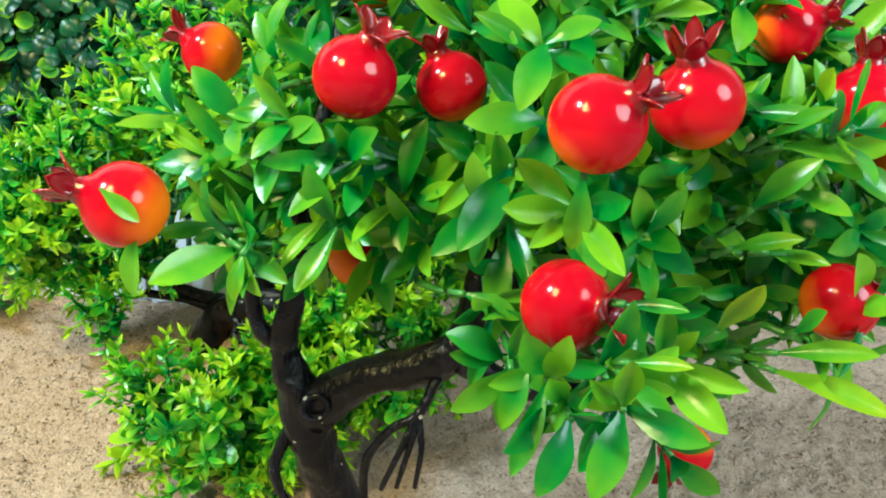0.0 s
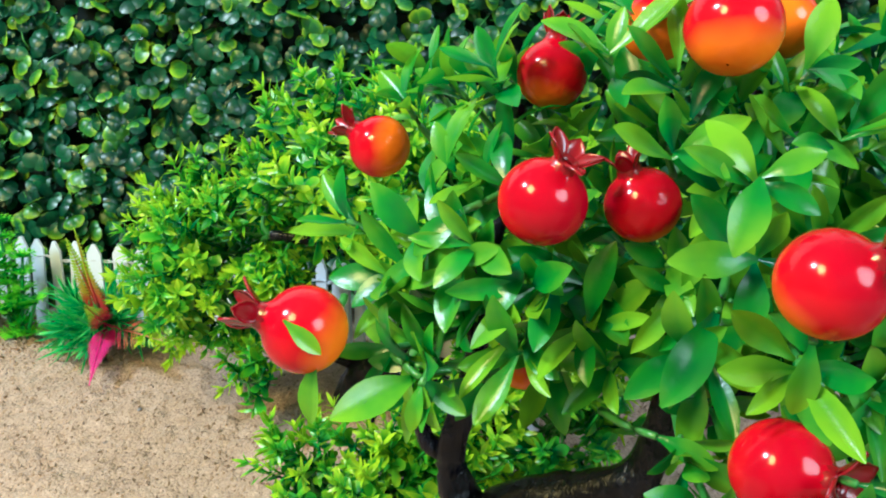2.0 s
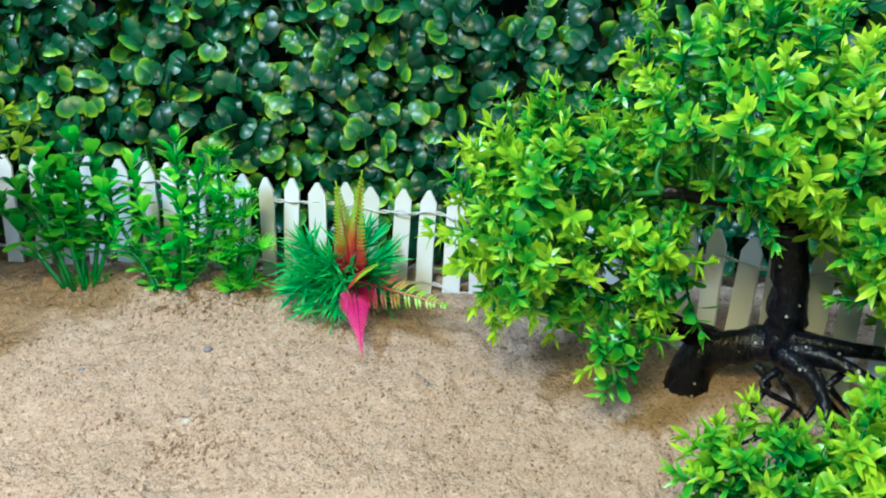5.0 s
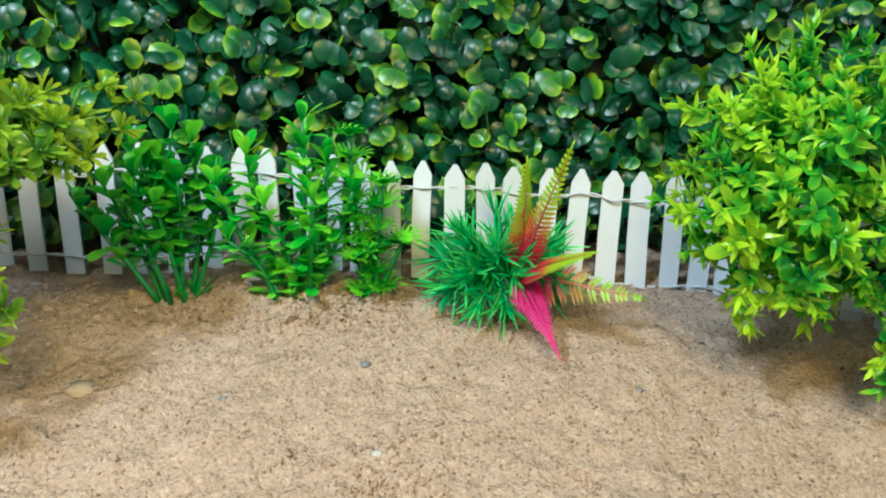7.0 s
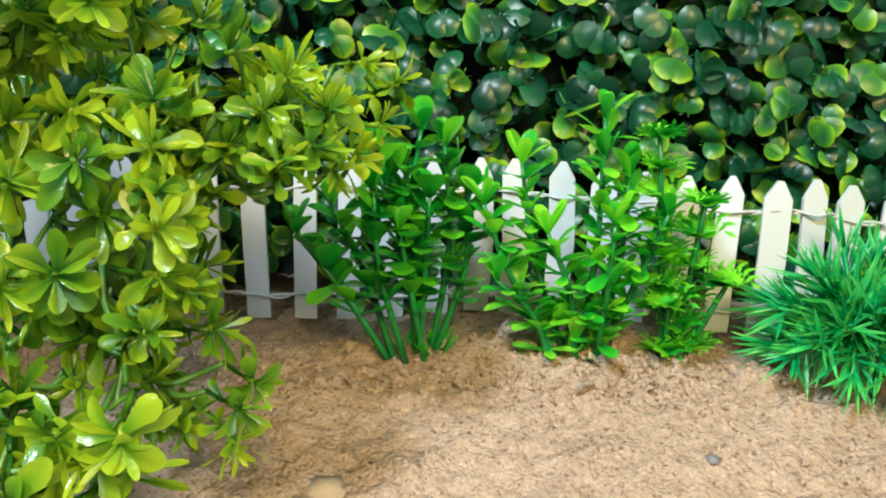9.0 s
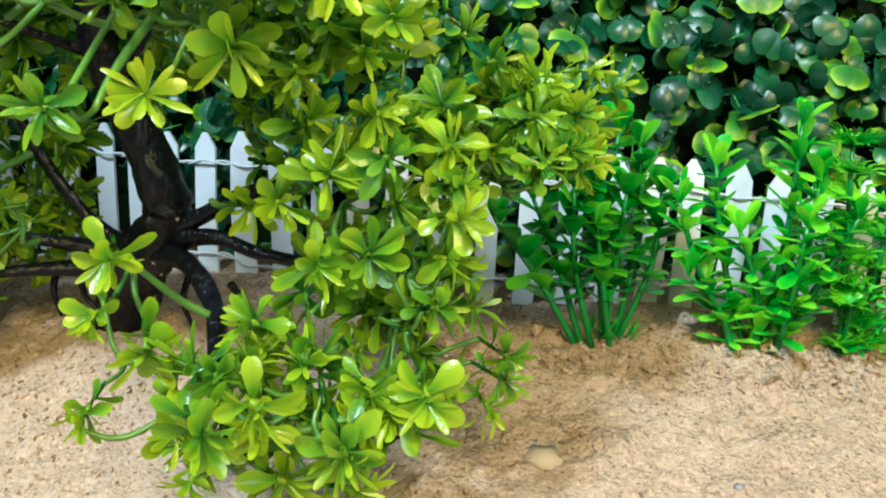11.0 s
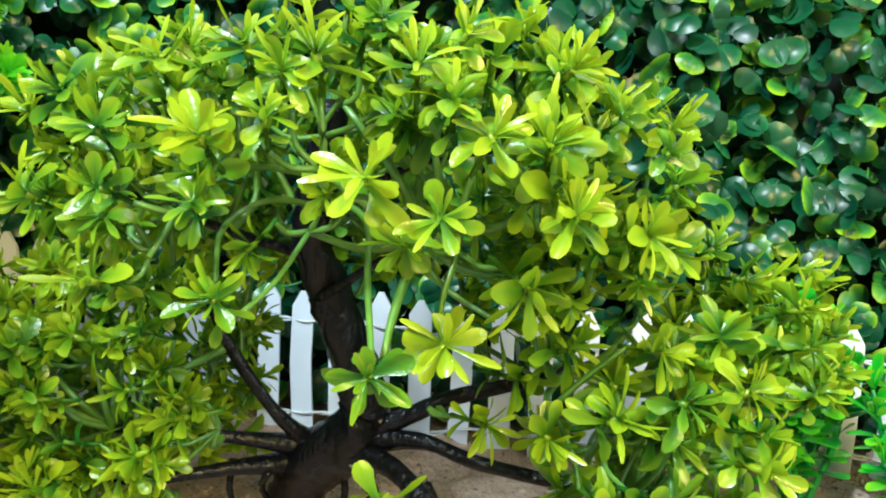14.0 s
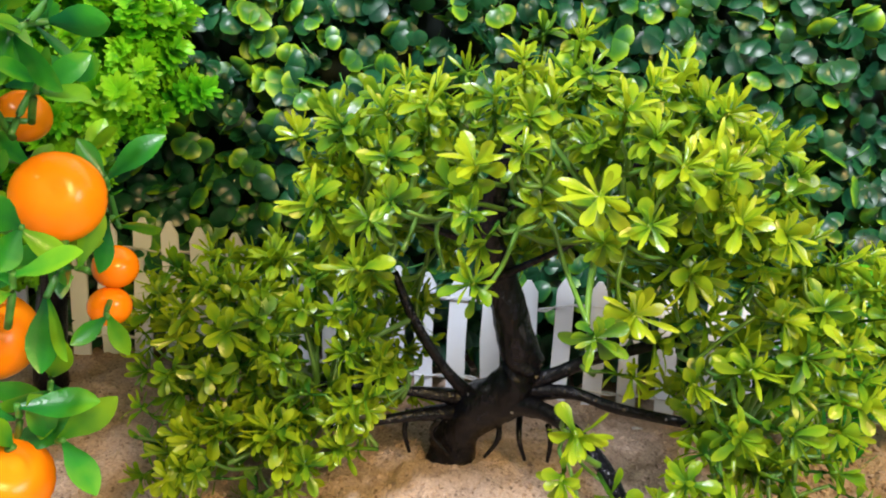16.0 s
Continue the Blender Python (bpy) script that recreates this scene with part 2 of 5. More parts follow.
M_FERN_PINK = leaf_material("fern_frond_pink", (0.66, 0.012, 0.20), (0.70, 0.015, 0.25), (0.72, 0.02, 0.27), 0.4, 0.25, False, 0.05, 0.0)
M_BARK = bark_material()
M_STEM = plain_material("green_stem", (0.03, 0.16, 0.03), (0.06, 0.24, 0.04), 0.35, 120.0)
M_STEM_LIME = plain_material("olive_stem", (0.05, 0.14, 0.03), (0.11, 0.24, 0.03), 0.35, 120.0)
M_PICKET = plain_material("white_painted_wood", (0.60, 0.655, 0.76), (0.585, 0.62, 0.68), 0.55, 60.0, 0.15, 0.0004)
M_WIRE = plain_material("white_twine", (0.58, 0.62, 0.68), (0.40, 0.41, 0.43), 0.5, 400.0, 0.4, 0.0004)
M_FRUIT = fruit_material("pomegranate_skin", (0.50, 0.0008, 0.010), (0.38, 0.0, 0.011), (0.76, 0.15, 0.004), 0.08)
M_FRUIT_ORANGE = fruit_material("pomegranate_skin_orange", (0.50, 0.0008, 0.010), (0.38, 0.0, 0.011), (0.76, 0.15, 0.004), 0.38)
M_CALYX = plain_material("pomegranate_crown", (0.26, 0.002, 0.008), (0.13, 0.001, 0.006), 0.24, 120.0, 0.1, 0.0004, 0.0, 0.15)
M_ORANGE = plain_material("orange_peel", (0.95, 0.27, 0.002), (0.90, 0.22, 0.002), 0.24, 60.0, 0.12, 0.0006, 0.0, 0.0, 0.3)
# near black: the shade deep between the hedge leaves, put into the colour
M_GAP_SHADE = plain_material("hedge_gap_shade", (0.002, 0.008, 0.005), (0.004, 0.014, 0.008), 0.9, 60.0)
M_WALL = plain_material("painted_wall", (0.74, 0.73, 0.70), (0.69, 0.68, 0.65), 0.8, 4.0)
M_CHIP = plain_material("grey_stone_chip", (0.26, 0.25, 0.28), (0.16, 0.15, 0.17), 0.6, 200.0)
M_WHITE = plain_material("white_stone", (0.46, 0.42, 0.39), (0.40, 0.37, 0.34), 0.6, 150.0)
M_PALE = plain_material("pale_stone", (0.45, 0.35, 0.26), (0.40, 0.31, 0.23), 0.95, 120.0, 0.5, 0.001)


# ---- mesh tools ----
class Geo:
    """Vertices, faces and a flat coordinate (along, tone) for each vertex."""

    def __init__(self):
        self.v, self.f, self.uv = [], [], []

    def add(self, other, m, tone=None):
        n = len(self.v)
        self.v += [m @ p for p in other.v]
        self.f += [tuple(i + n for i in face) for face in other.f]
        self.uv += other.uv if tone is None else [(u, tone) for u, _ in other.uv]
        return self

    def mesh(self, name, material, smooth=True):
        me = bpy.data.meshes.new(name)
        me.from_pydata([tuple(p) for p in self.v], [], self.f)
        layer = me.uv_layers.new(name="UVMap")
        idx = np.zeros(len(me.loops), dtype=np.int32)
        me.loops.foreach_get("vertex_index", idx)
        layer.data.foreach_set("uv", np.array(self.uv, dtype=np.float32)[idx].ravel())
        me.polygons.foreach_set("use_smooth", [smooth] * len(me.polygons))
        me.materials.append(material)
        me.update()
        return me


WORLD_OF = {}


def thing(name, place, label, category, group="", kind=""):
    ob = new(name)
    ob.empty_display_size = 0.01
    ob.location = place
    WORLD_OF[ob] = Matrix.Translation(place)
    return tagged(ob, label, category, group, kind)


def part(name, me, parent, m=None, label="", kind=""):
    """One mesh object under a thing or a part; m is its pose in the world."""
    ob = new(name, me)
    m = Matrix.Identity(4) if m is None else m
    ob.parent = parent
    ob.matrix_parent_inverse = WORLD_OF[parent].inverted()
    ob.matrix_basis = m
    WORLD_OF[ob] = m
    return tagged(ob, label, "", "", kind)


def aim(place, direction, spin=0.0, size=1.0):
    """A pose at place whose local z looks along direction."""
    q = Vector(direction).to_track_quat("Z", "Y")
    return Matrix.Translation(place) @ q.to_matrix().to_4x4() @ Matrix.Rotation(spin, 4, "Z") @ Matrix.Scale(size, 4)


def width_of(kind, u):
    if kind == "lance":
        return max(0.06, math.sin(math.pi * min(1.0, u ** 0.85 * 0.97 + 0.02)) ** 0.8)
    if kind == "oval":
        return (0.13 + 0.87 * math.sin(math.pi / 2 * min(1.0, u / 0.60)) ** 1.6) * (1.0 if u < 0.60 else max(0.04, 1 - ((u - 0.60) / 0.402) ** 2.0) ** 0.78)
    if kind == "finger":
        return (0.30 + 0.70 * min(1.0, u / 0.68) ** 1.9) * (1.0 if u < 0.70 else math.sqrt(max(0.08, 1 - ((u - 0.70) / 0.31) ** 2)))
    if kind == "spoon":
        return (0.30 + 0.70 * min(1.0, u / 0.62) ** 1.3) * (1.0 if u < 0.72 else math.sqrt(max(0.10, 1 - ((u - 0.72) / 0.29) ** 2)))
    return max(0.05, (1 - u) ** 0.6)


def leaf_geo(length, width, kind, rows=6, fold=0.18, curl=0.2, cols=3):
    """A leaf that grows along +y from the origin, its face up."""
    g = Geo()
    half = (cols - 1) // 2
    for i in range(rows):
        u = 1 - (1 - i / (rows - 1)) ** (1.0 if kind == "lance" else 1.7)
        w = width * 0.5 * width_of(kind, u)
        z = curl * length * (u * u - u * 0.25)
        for k in range(cols):
            j = (k - half) / half
            g.v.append(Vector((j * w, u * length, z + fold * abs(j) ** 1.4 * w)))
            g.uv.append((min(1.0, u + 0.22 * abs(j)), 0.5))
    for i in range(rows - 1):
        for j in range(cols - 1):
            a = i * cols + j
            g.f.append((a, a + 1, a + cols + 1, a + cols))
    return g


def disc_geo(length, width, dome, sides=12, rings=(0.55, 1.0)):
    """A domed, drop-shaped round leaf on a short stalk, along +y; the first coordinate runs from its middle to its rim and tip."""
    g = Geo()
    g.v.append(Vector((0, 0.60 * length, 0)))
    g.uv.append((0.12, 0.5))
    for ring in rings:
        for k in range(sides):
            a = 2 * math.pi * k / sides
            c = math.cos(a)
            x = 0.5 * width * math.sin(a) * (0.92 - 0.16 * c)
            y = (-0.42 if c > 0 else -0.40) * length * c * (1.0 - 0.05 * (c < -0.99))
            g.v.append(Vector((x * ring, 0.60 * length + y * ring, -dome * width * ring * ring * (1.0 - 0.35 * max(0.0, c)))))
            g.uv.append((min(1.0, 0.62 * ring - 0.38 * ring * c * (1 if c < 0 else 0.4)), 0.5))
    for k in range(sides):
        g.f.append((0, 1 + k, 1 + (k + 1) % sides))
        for n in range(len(rings) - 1):
            p, q = 1 + n * sides + k, 1 + n * sides + (k + 1) % sides
            g.f.append((p, p + sides, q + sides, q))
    base = 1 + (len(rings) - 1) * sides
    g.v += [Vector((-0.0004, -0.05 * length, 0)), Vector((0.0004, -0.05 * length, 0))]
    g.uv += [(0.3, 0.5), (0.3, 0.5)]
    g.f.append((len(g.v) - 2, len(g.v) - 1, base))
    return g


def smooth_line(points, per=5):
    """Catmull-Rom through (place, radius) rows."""
    p = [np.array((*a, r), float) for a, r in points]
    p = [2 * p[0] - p[1]] + p + [2 * p[-1] - p[-2]]
    out = []
    for i in range(1, len(p) - 2):
        for k in range(per):
            t = k / per
            out.append(0.5 * (2 * p[i] + (p[i + 1] - p[i - 1]) * t + (2 * p[i - 1] - 5 * p[i] + 4 * p[i + 1] - p[i + 2]) * t ** 2
                              + (3 * p[i] - p[i - 1] - 3 * p[i + 1] + p[i + 2]) * t ** 3))
    return out + [p[-2]]


def tube_geo(points, sides=8, per=5, gnarl=0.0, tone=0.5):
    g = Geo()
    line = smooth_line(points, per)
    for i, row in enumerate(line):
        c, r = Vector(row[:3]), max(0.0002, row[3])
        d = Vector(line[min(i + 1, len(line) - 1)][:3]) - Vector(line[max(i - 1, 0)][:3])
        q = d.to_track_quat("Z", "Y")
        for k in range(sides):
            a = 2 * math.pi * k / sides
            off = q @ Vector((math.cos(a), math.sin(a), 0))
            bulge = 1 + gnarl * noise.noise((c + off * r) * 160) + 0.5 * gnarl * math.sin(a * 3 + i * 0.5)
            g.v.append(c + off * r * bulge)
            g.uv.append((i / (len(line) - 1), tone))
    n = len(line)
    for i in range(n - 1):
        for k in range(sides):
            a, b = i * sides + k, i * sides + (k + 1) % sides
            g.f.append((a, b, b + sides, a + sides))
    g.f.append(tuple(reversed(range(sides))))
    g.f.append(tuple((n - 1) * sides + k for k in range(sides)))
    return g


def lathe_geo(profile, sides=24):
    g = Geo()
    for i, (r, z) in enumerate(profile):
        for k in range(sides):
            a = 2 * math.pi * k / sides
            g.v.append(Vector((r * math.cos(a), r * math.sin(a), z)))
            g.uv.append((i / (len(profile) - 1), 0.5))
    for i in range(len(profile) - 1):
        for k in range(sides):
            a, b = i * sides + k, i * sides + (k + 1) % sides
            g.f.append((a, b, b + sides, a + sides))
    return g


def blob_geo(seed, rough=0.35, squash=0.7):
    """A small uneven stone."""
    bm = bmesh.new()
    bmesh.ops.create_icosphere(bm, subdivisions=1, radius=1.0)
    g = Geo()
    for v in bm.verts:
        k = 1 + rough * noise.noise(v.co * 1.3 + Vector((seed * 7.1, 0, 0)))
        g.v.append(Vector((v.co.x * k, v.co.y * k, v.co.z * k * squash)))
        g.uv.append((0.5, 0.5))
    g.f = [tuple(v.index for v in f.verts) for f in bm.faces]
    bm.free()
    return g


# ---- the setting ----
def lerp_table(x, table):
    if x <= table[0][0]:
        return table[0][1]
    for (a, p), (b, q) in zip(table, table[1:]):
        if x <= b:
            return p + (q - p) * (x - a) / (b - a)
    return table[-1][1]


def ground_height(x, y, fine=True):
    """The sand rises gently from the front edge to the fence and lies level behind it."""
    z = lerp_table(y, ((-2.0, 0.0), (0.10, 0.012), (0.28, 0.026), (0.457, 0.062), (0.56, 0.0885), (0.60, 0.0935), (0.75, 0.093)))
    z += 0.010 * math.exp(-((x + 0.36) / 0.05) ** 2 - ((y - 0.595) / 0.03) ** 2)
    z += 0.012 * math.exp(-((x + 0.62) / 0.06) ** 2 - ((y - 0.55) / 0.04) ** 2)
    z += 0.026 * math.exp(-((x + 0.030) / 0.080) ** 2 - ((y - 0.508) / 0.045) ** 2)
    z -= 0.006 * math.exp(-((x + 0.50) / 0.07) ** 2 - ((y - 0.63) / 0.03) ** 2)
    p = Vector((x, y, 0.0))
    z += 0.005 * noise.noise(p * 9) + 0.0028 * noise.noise(p * 26 + Vector((3, 1, 0)))
    if fine:
        z += (0.0016 * noise.noise(p * 80) + 0.0016 * noise.noise(p * 170) + 0.0010 * noise.noise(p * 330) - 0.0020 * max(0.0, noise.noise(p * 120 + Vector((5, 5, 1))) - 0.2))
        c = noise.noise(p * 60 + Vector((0, 7, 2)))
        near_plants = math.exp(-((x + 0.35) / 0.12) ** 2 - ((y - 0.575) / 0.03) ** 2)
        z += max(0.0, c - 0.25) * (0.006 + 0.010 * near_plants)
        along = min(1.0, max(0.0, (0.4807 - y) / 0.028))
        if 0.0 < along < 1.0 and abs(x + 0.24) < 0.03:
            across = x - (-0.2524 + 0.020 * along ** 0.8) - 0.002 * noise.noise(p * 220)
            z += (0.0026 if across < 0 else -0.0022) * math.exp(-(across / 0.0035) ** 2) * math.sin(math.pi * along)
    return z


def build_ground():
    xs = [-2.6, -2.0, -1.6, -1.3, -1.15] + list(np.arange(-1.05, 0.5, 0.0021)) + [0.55, 0.7, 0.95, 1.3, 2.0]
    ys = [-1.8, -1.3, -0.9, -0.6, -0.3, -0.1, 0.0] + list(np.arange(0.1, 0.36, 0.010)) + list(np.arange(0.36, 0.705, 0.0021)) + [0.715]
    g = Geo()
    for y in ys:
        for x in xs:
            g.v.append(Vector((x, y, ground_height(float(x), float(y)))))
            g.uv.append((0.5, 0.5))
    w = len(xs)
    g.f = [(j * w + i, j * w + i + 1, (j + 1) * w + i + 1, (j + 1) * w + i) for j in range(len(ys) - 1) for i in range(w - 1)]
    ob = new("ground", g.mesh("ground", M_SAND))
    return tagged(ob, "pale brown loose sand with small clods", "sand", "", "structure")


def slab(name, lo, hi, material, label, category):
    bm = bmesh.new()
    bmesh.ops.create_cube(bm, size=1.0)
    for v in bm.verts:
        v.co = Vector([lo[i] + (v.co[i] + 0.5) * (hi[i] - lo[i]) for i in range(3)])
    me = bpy.data.meshes.new(name)
    bm.to_mesh(me)
    bm.free()
    me.materials.append(material)
    return tagged(new(name, me), label, category, "", "structure")


build_ground()
slab("wall_back", (-2.6, 0.72, -0.1), (2.0, 0.82, 2.3), M_WALL, "plain painted wall behind the hedge panel", "wall")
slab("wall_front", (-2.6, -1.9, -0.1), (2.0, -1.8, 2.3), M_WALL, "plain painted wall", "wall")
slab("wall_left", (-2.7, -1.9, -0.1), (-2.6, 0.82, 2.3), M_WALL, "plain painted wall", "wall")
slab("wall_right", (2.0, -1.9, -0.1), (2.1, 0.82, 2.3), M_WALL, "plain painted wall", "wall")
slab("ceiling", (-2.7, -1.9, 2.3), (2.1, 0.82, 2.4), M_WALL, "plain white ceiling", "ceiling")


# ---- hedge panel ----
def build_hedge():
    hedge = thing("hedge_panel", (-0.3, 0.71, 0.07), "dense panel of glossy dark green and lime plastic box leaves", "hedge")
    # solid dark sheet that stands in for shade in the leaf gaps
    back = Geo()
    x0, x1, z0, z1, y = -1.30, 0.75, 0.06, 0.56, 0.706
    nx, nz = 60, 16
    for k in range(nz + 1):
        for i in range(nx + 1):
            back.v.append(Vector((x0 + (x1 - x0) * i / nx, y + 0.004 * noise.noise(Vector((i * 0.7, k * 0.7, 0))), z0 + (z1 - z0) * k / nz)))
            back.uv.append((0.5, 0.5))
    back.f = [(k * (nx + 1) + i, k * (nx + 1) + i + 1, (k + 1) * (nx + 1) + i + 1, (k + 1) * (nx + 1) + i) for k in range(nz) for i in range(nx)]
    part("shade_sheet", back.mesh("hedge_shade_sheet", M_GAP_SHADE), hedge)
    kinds = [disc_geo(0.0146, w, d) for w, d in ((0.0126, 0.14), (0.0118, 0.09), (0.0130, 0.19), (0.0124, -0.17))]
    under = [disc_geo(0.0146, w, d, 8, (1.0,)) for w, d in ((0.0126, 0.14), (0.0118, 0.09), (0.0130, 0.19), (0.0124, -0.17))]
    singles = []
    for k in kinds:
        for shade in (0.05, 0.25, 0.40, 0.90):
            singles.append(Geo().add(k, Matrix.Identity(4), shade).mesh("hedge_leaf", M_HEDGE_ONE))
    rest, stalks, picked = Geo(), Geo(), 0
    r = random.Random(5)
    step = 0.0133
    rows = int((0.50 - 0.10) / step)
    cols = int((0.62 + 1.22) / step)
    for k in range(rows):
        for i in range(cols):
            x = -1.22 + (i + r.random()) * step
            z = 0.10 + (k + r.random()) * step
            depth = 0.664 + 0.010 * noise.noise(Vector((x * 22, z * 22, 0))) + 0.006 * r.random()
            for s in range(4):
                a = r.uniform(0, 6.283)
                px, pz = x + 0.006 * math.cos(a), z + 0.006 * math.sin(a)
                hang_way = Vector((r.uniform(-1.0, 1.0), r.uniform(-0.5, 0.1), r.uniform(-1.0, 0.8))).normalized()
                face = Vector((0.35 * math.cos(a) + r.uniform(-0.9, 0.7), -1.0, r.uniform(-0.2, 1.4)))
                side = hang_way.cross(face).normalized()
                up = side.cross(hang_way).normalized()
                turn = Matrix((side, hang_way, up)).transposed().to_4x4()
                pale = r.random() < 0.30
                tone = r.uniform(0.72, 1.10) if pale else r.uniform(0.05, 0.48)
                which, size = r.choice((0, 0, 1, 1, 2, 2, 3)), r.uniform(0.74, 1.16)
                for twin in ((0,) if s > 1 else (-40, 40)):
                    m = Matrix.Translation((px, depth + 0.008 * s - 0.005 + 0.0006 * (twin > 0), pz)) @ turn @ Matrix.Rotation(radians(twin), 4, "Z") @ Matrix.Scale(size, 4) @ Matrix.Translation((0, -0.004, 0))
                    if -0.42 < x < -0.20 and 0.16 < z < 0.30 and s == 0 and picked < 290:
                        part("leaf", singles[which * 4 + (3 if pale else r.randrange(3))], hedge, m)
                        picked += 1
                    else:
                        rest.add((kinds if s < 2 else under)[which], m, tone)
    part("foliage", rest.mesh("hedge_foliage", M_HEDGE), hedge, None, "mass of overlapping rounded leaves", "stuff")
    for n in range(260):
        x, z = r.uniform(-1.15, 0.55), r.uniform(0.13, 0.48)
        d = Vector((r.uniform(-1, 1), r.uniform(-0.4, 0.2), r.uniform(-1, 1))).normalized() * r.uniform(0.01, 0.022)
        a = Vector((x, 0.668, z))
        stalks.add(tube_geo([(a, 0.0005), (a + d * 0.5 + Vector((0, -0.003, 0)), 0.0005), (a + d, 0.0004)], 4, 3), Matrix.Identity(4))
    part("stalk", stalks.mesh("hedge_stalk", M_STEM), hedge, None, "thin green stalks", "stuff")


build_hedge()


# ---- picket fence ----
FENCE_LINE = ((-1.2, 0.662), (-0.82, 0.656), (-0.65, 0.648), (-0.40, 0.637), (-0.33, 0.625), (-0.28, 0.613), (-0.24, 0.622), (-0.19, 0.612), (-0.125, 0.608), (-0.100, 0.600), (-0.068, 0.560), (-0.035, 0.524), (0.005, 0.502), (0.05, 0.488))
FENCE_TOP = ((-1.2, 0.182), (-0.79, 0.183), (-0.68, 0.164), (-0.50, 0.164), (-0.40, 0.166), (-0.30, 0.162), (-0.20, 0.160), (-0.10, 0.160), (-0.035, 0.167), (0.05, 0.165))
FENCE_FOOT = ((-1.2, 0.095), (-0.79, 0.096), (-0.60, 0.087), (-0.44, 0.090), (-0.38, 0.097), (-0.30, 0.096), (-0.22, 0.086), (-0.10, 0.083), (-0.035, 0.096), (0.05, 0.085))


def build_fence():
    fence = thing("picket_fence", (-0.3, 0.62, 0.09), "miniature white picket fence tied with twisted twine, standing in sand", "fence")
    xs = [-0.403, -0.387, -0.368, -0.350, -0.335, -0.316, -0.300, -0.283, -0.265, -0.249, -0.230, -0.213, -0.195, -0.177, -0.159, -0.143, -0.127]
    xs += [-0.4215, -0.4415, -0.461, -0.481, -0.503, -0.525, -0.545, -0.565, -0.584, -0.603, -0.624, -0.643, -0.661, -0.679]
    xs += list(np.arange(-0.698, -1.15, -0.0196)) + [-0.1085, -0.0965, -0.0855, -0.0745, -0.0635, -0.0520, -0.0405, -0.0255, -0.0100, 0.0060, 0.0220, 0.0380]
    r = random.Random(21)
    ties = []
    for x in sorted(xs):
        x += r.uniform(-0.0004, 0.0004)
        y = lerp_table(x, FENCE_LINE)
        top, foot = lerp_table(x, FENCE_TOP) + r.uniform(-0.0015, 0.0015), lerp_table(x, FENCE_FOOT) + r.uniform(-0.002, 0.001)
        h, w, d = top - foot, r.uniform(0.0050, 0.0058), 0.0009
        g = Geo()
        sh = r.uniform(0.0068, 0.0085)
        lean, bow = r.uniform(-0.0012, 0.0012), r.uniform(-0.0012, 0.0012)
        outline = [(-w, 0), (w, 0), (w * 1.01 + bow, h * 0.5), (w + lean, h - sh), (w * 0.22 + lean, h), (-w * 0.22 + lean, h), (-w + lean, h - sh), (-w * 1.01 + bow, h * 0.5)]
        for yy in (-d, d):
            for a, b in outline:
                g.v.append(Vector((a, yy, b)))
                g.uv.append((0.5, 0.5))
        n = len(outline)
        g.f = [tuple(range(n)), tuple(reversed(range(n, 2 * n)))] + [(i + n, (i + 1) % n + n, (i + 1) % n, i) for i in range(n)]
        slope = (lerp_table(x + 0.02, FENCE_LINE) - lerp_table(x - 0.02, FENCE_LINE)) / 0.04
        m = pose(x, y, foot, r.uniform(-2, 2), r.uniform(-1.6, 1.6), math.degrees(math.atan(slope)) + r.uniform(-4, 4))
        part("picket", g.mesh("picket", M_PICKET, False), fence, m)
        ties.append((x, y, foot, top))
    for share, name in ((0.80, "upper_twine"), (0.155, "lower_twine")):
        g = Geo()
        for strand in (0, 1):
            rows = []
            for k, (x, y, foot, top) in enumerate(ties):
                z = foot + (top - foot) * share + 0.0012 * math.sin(k * 1.7)
                side = 1 if (k + strand) % 2 else -1
                rows.append(((x, y - 0.0017 * side - 0.0004, z + 0.0006 * (1 - 2 * strand)), 0.00062))
                if k + 1 < len(ties):
                    x2, y2, f2, t2 = ties[k + 1]
                    rows.append((((x + x2) / 2, (y + y2) / 2 - 0.0005 * side, z + 0.0007 * (2 * strand - 1) - 0.0006), 0.00062))
            g.add(tube_geo(rows, 5, 3), Matrix.Identity(4))
        part(name, g.mesh(name, M_WIRE), fence, None, "twisted pale twine")


build_fence()


# ---- foliage pieces ----
def hang(g, leaf, m, tone, stem_vertex):
    """Adds a leaf and grows it onto the stem."""
    n = len(g.v)
    g.add(leaf, m, tone)
    g.f.append((n, n + 1, stem_vertex))


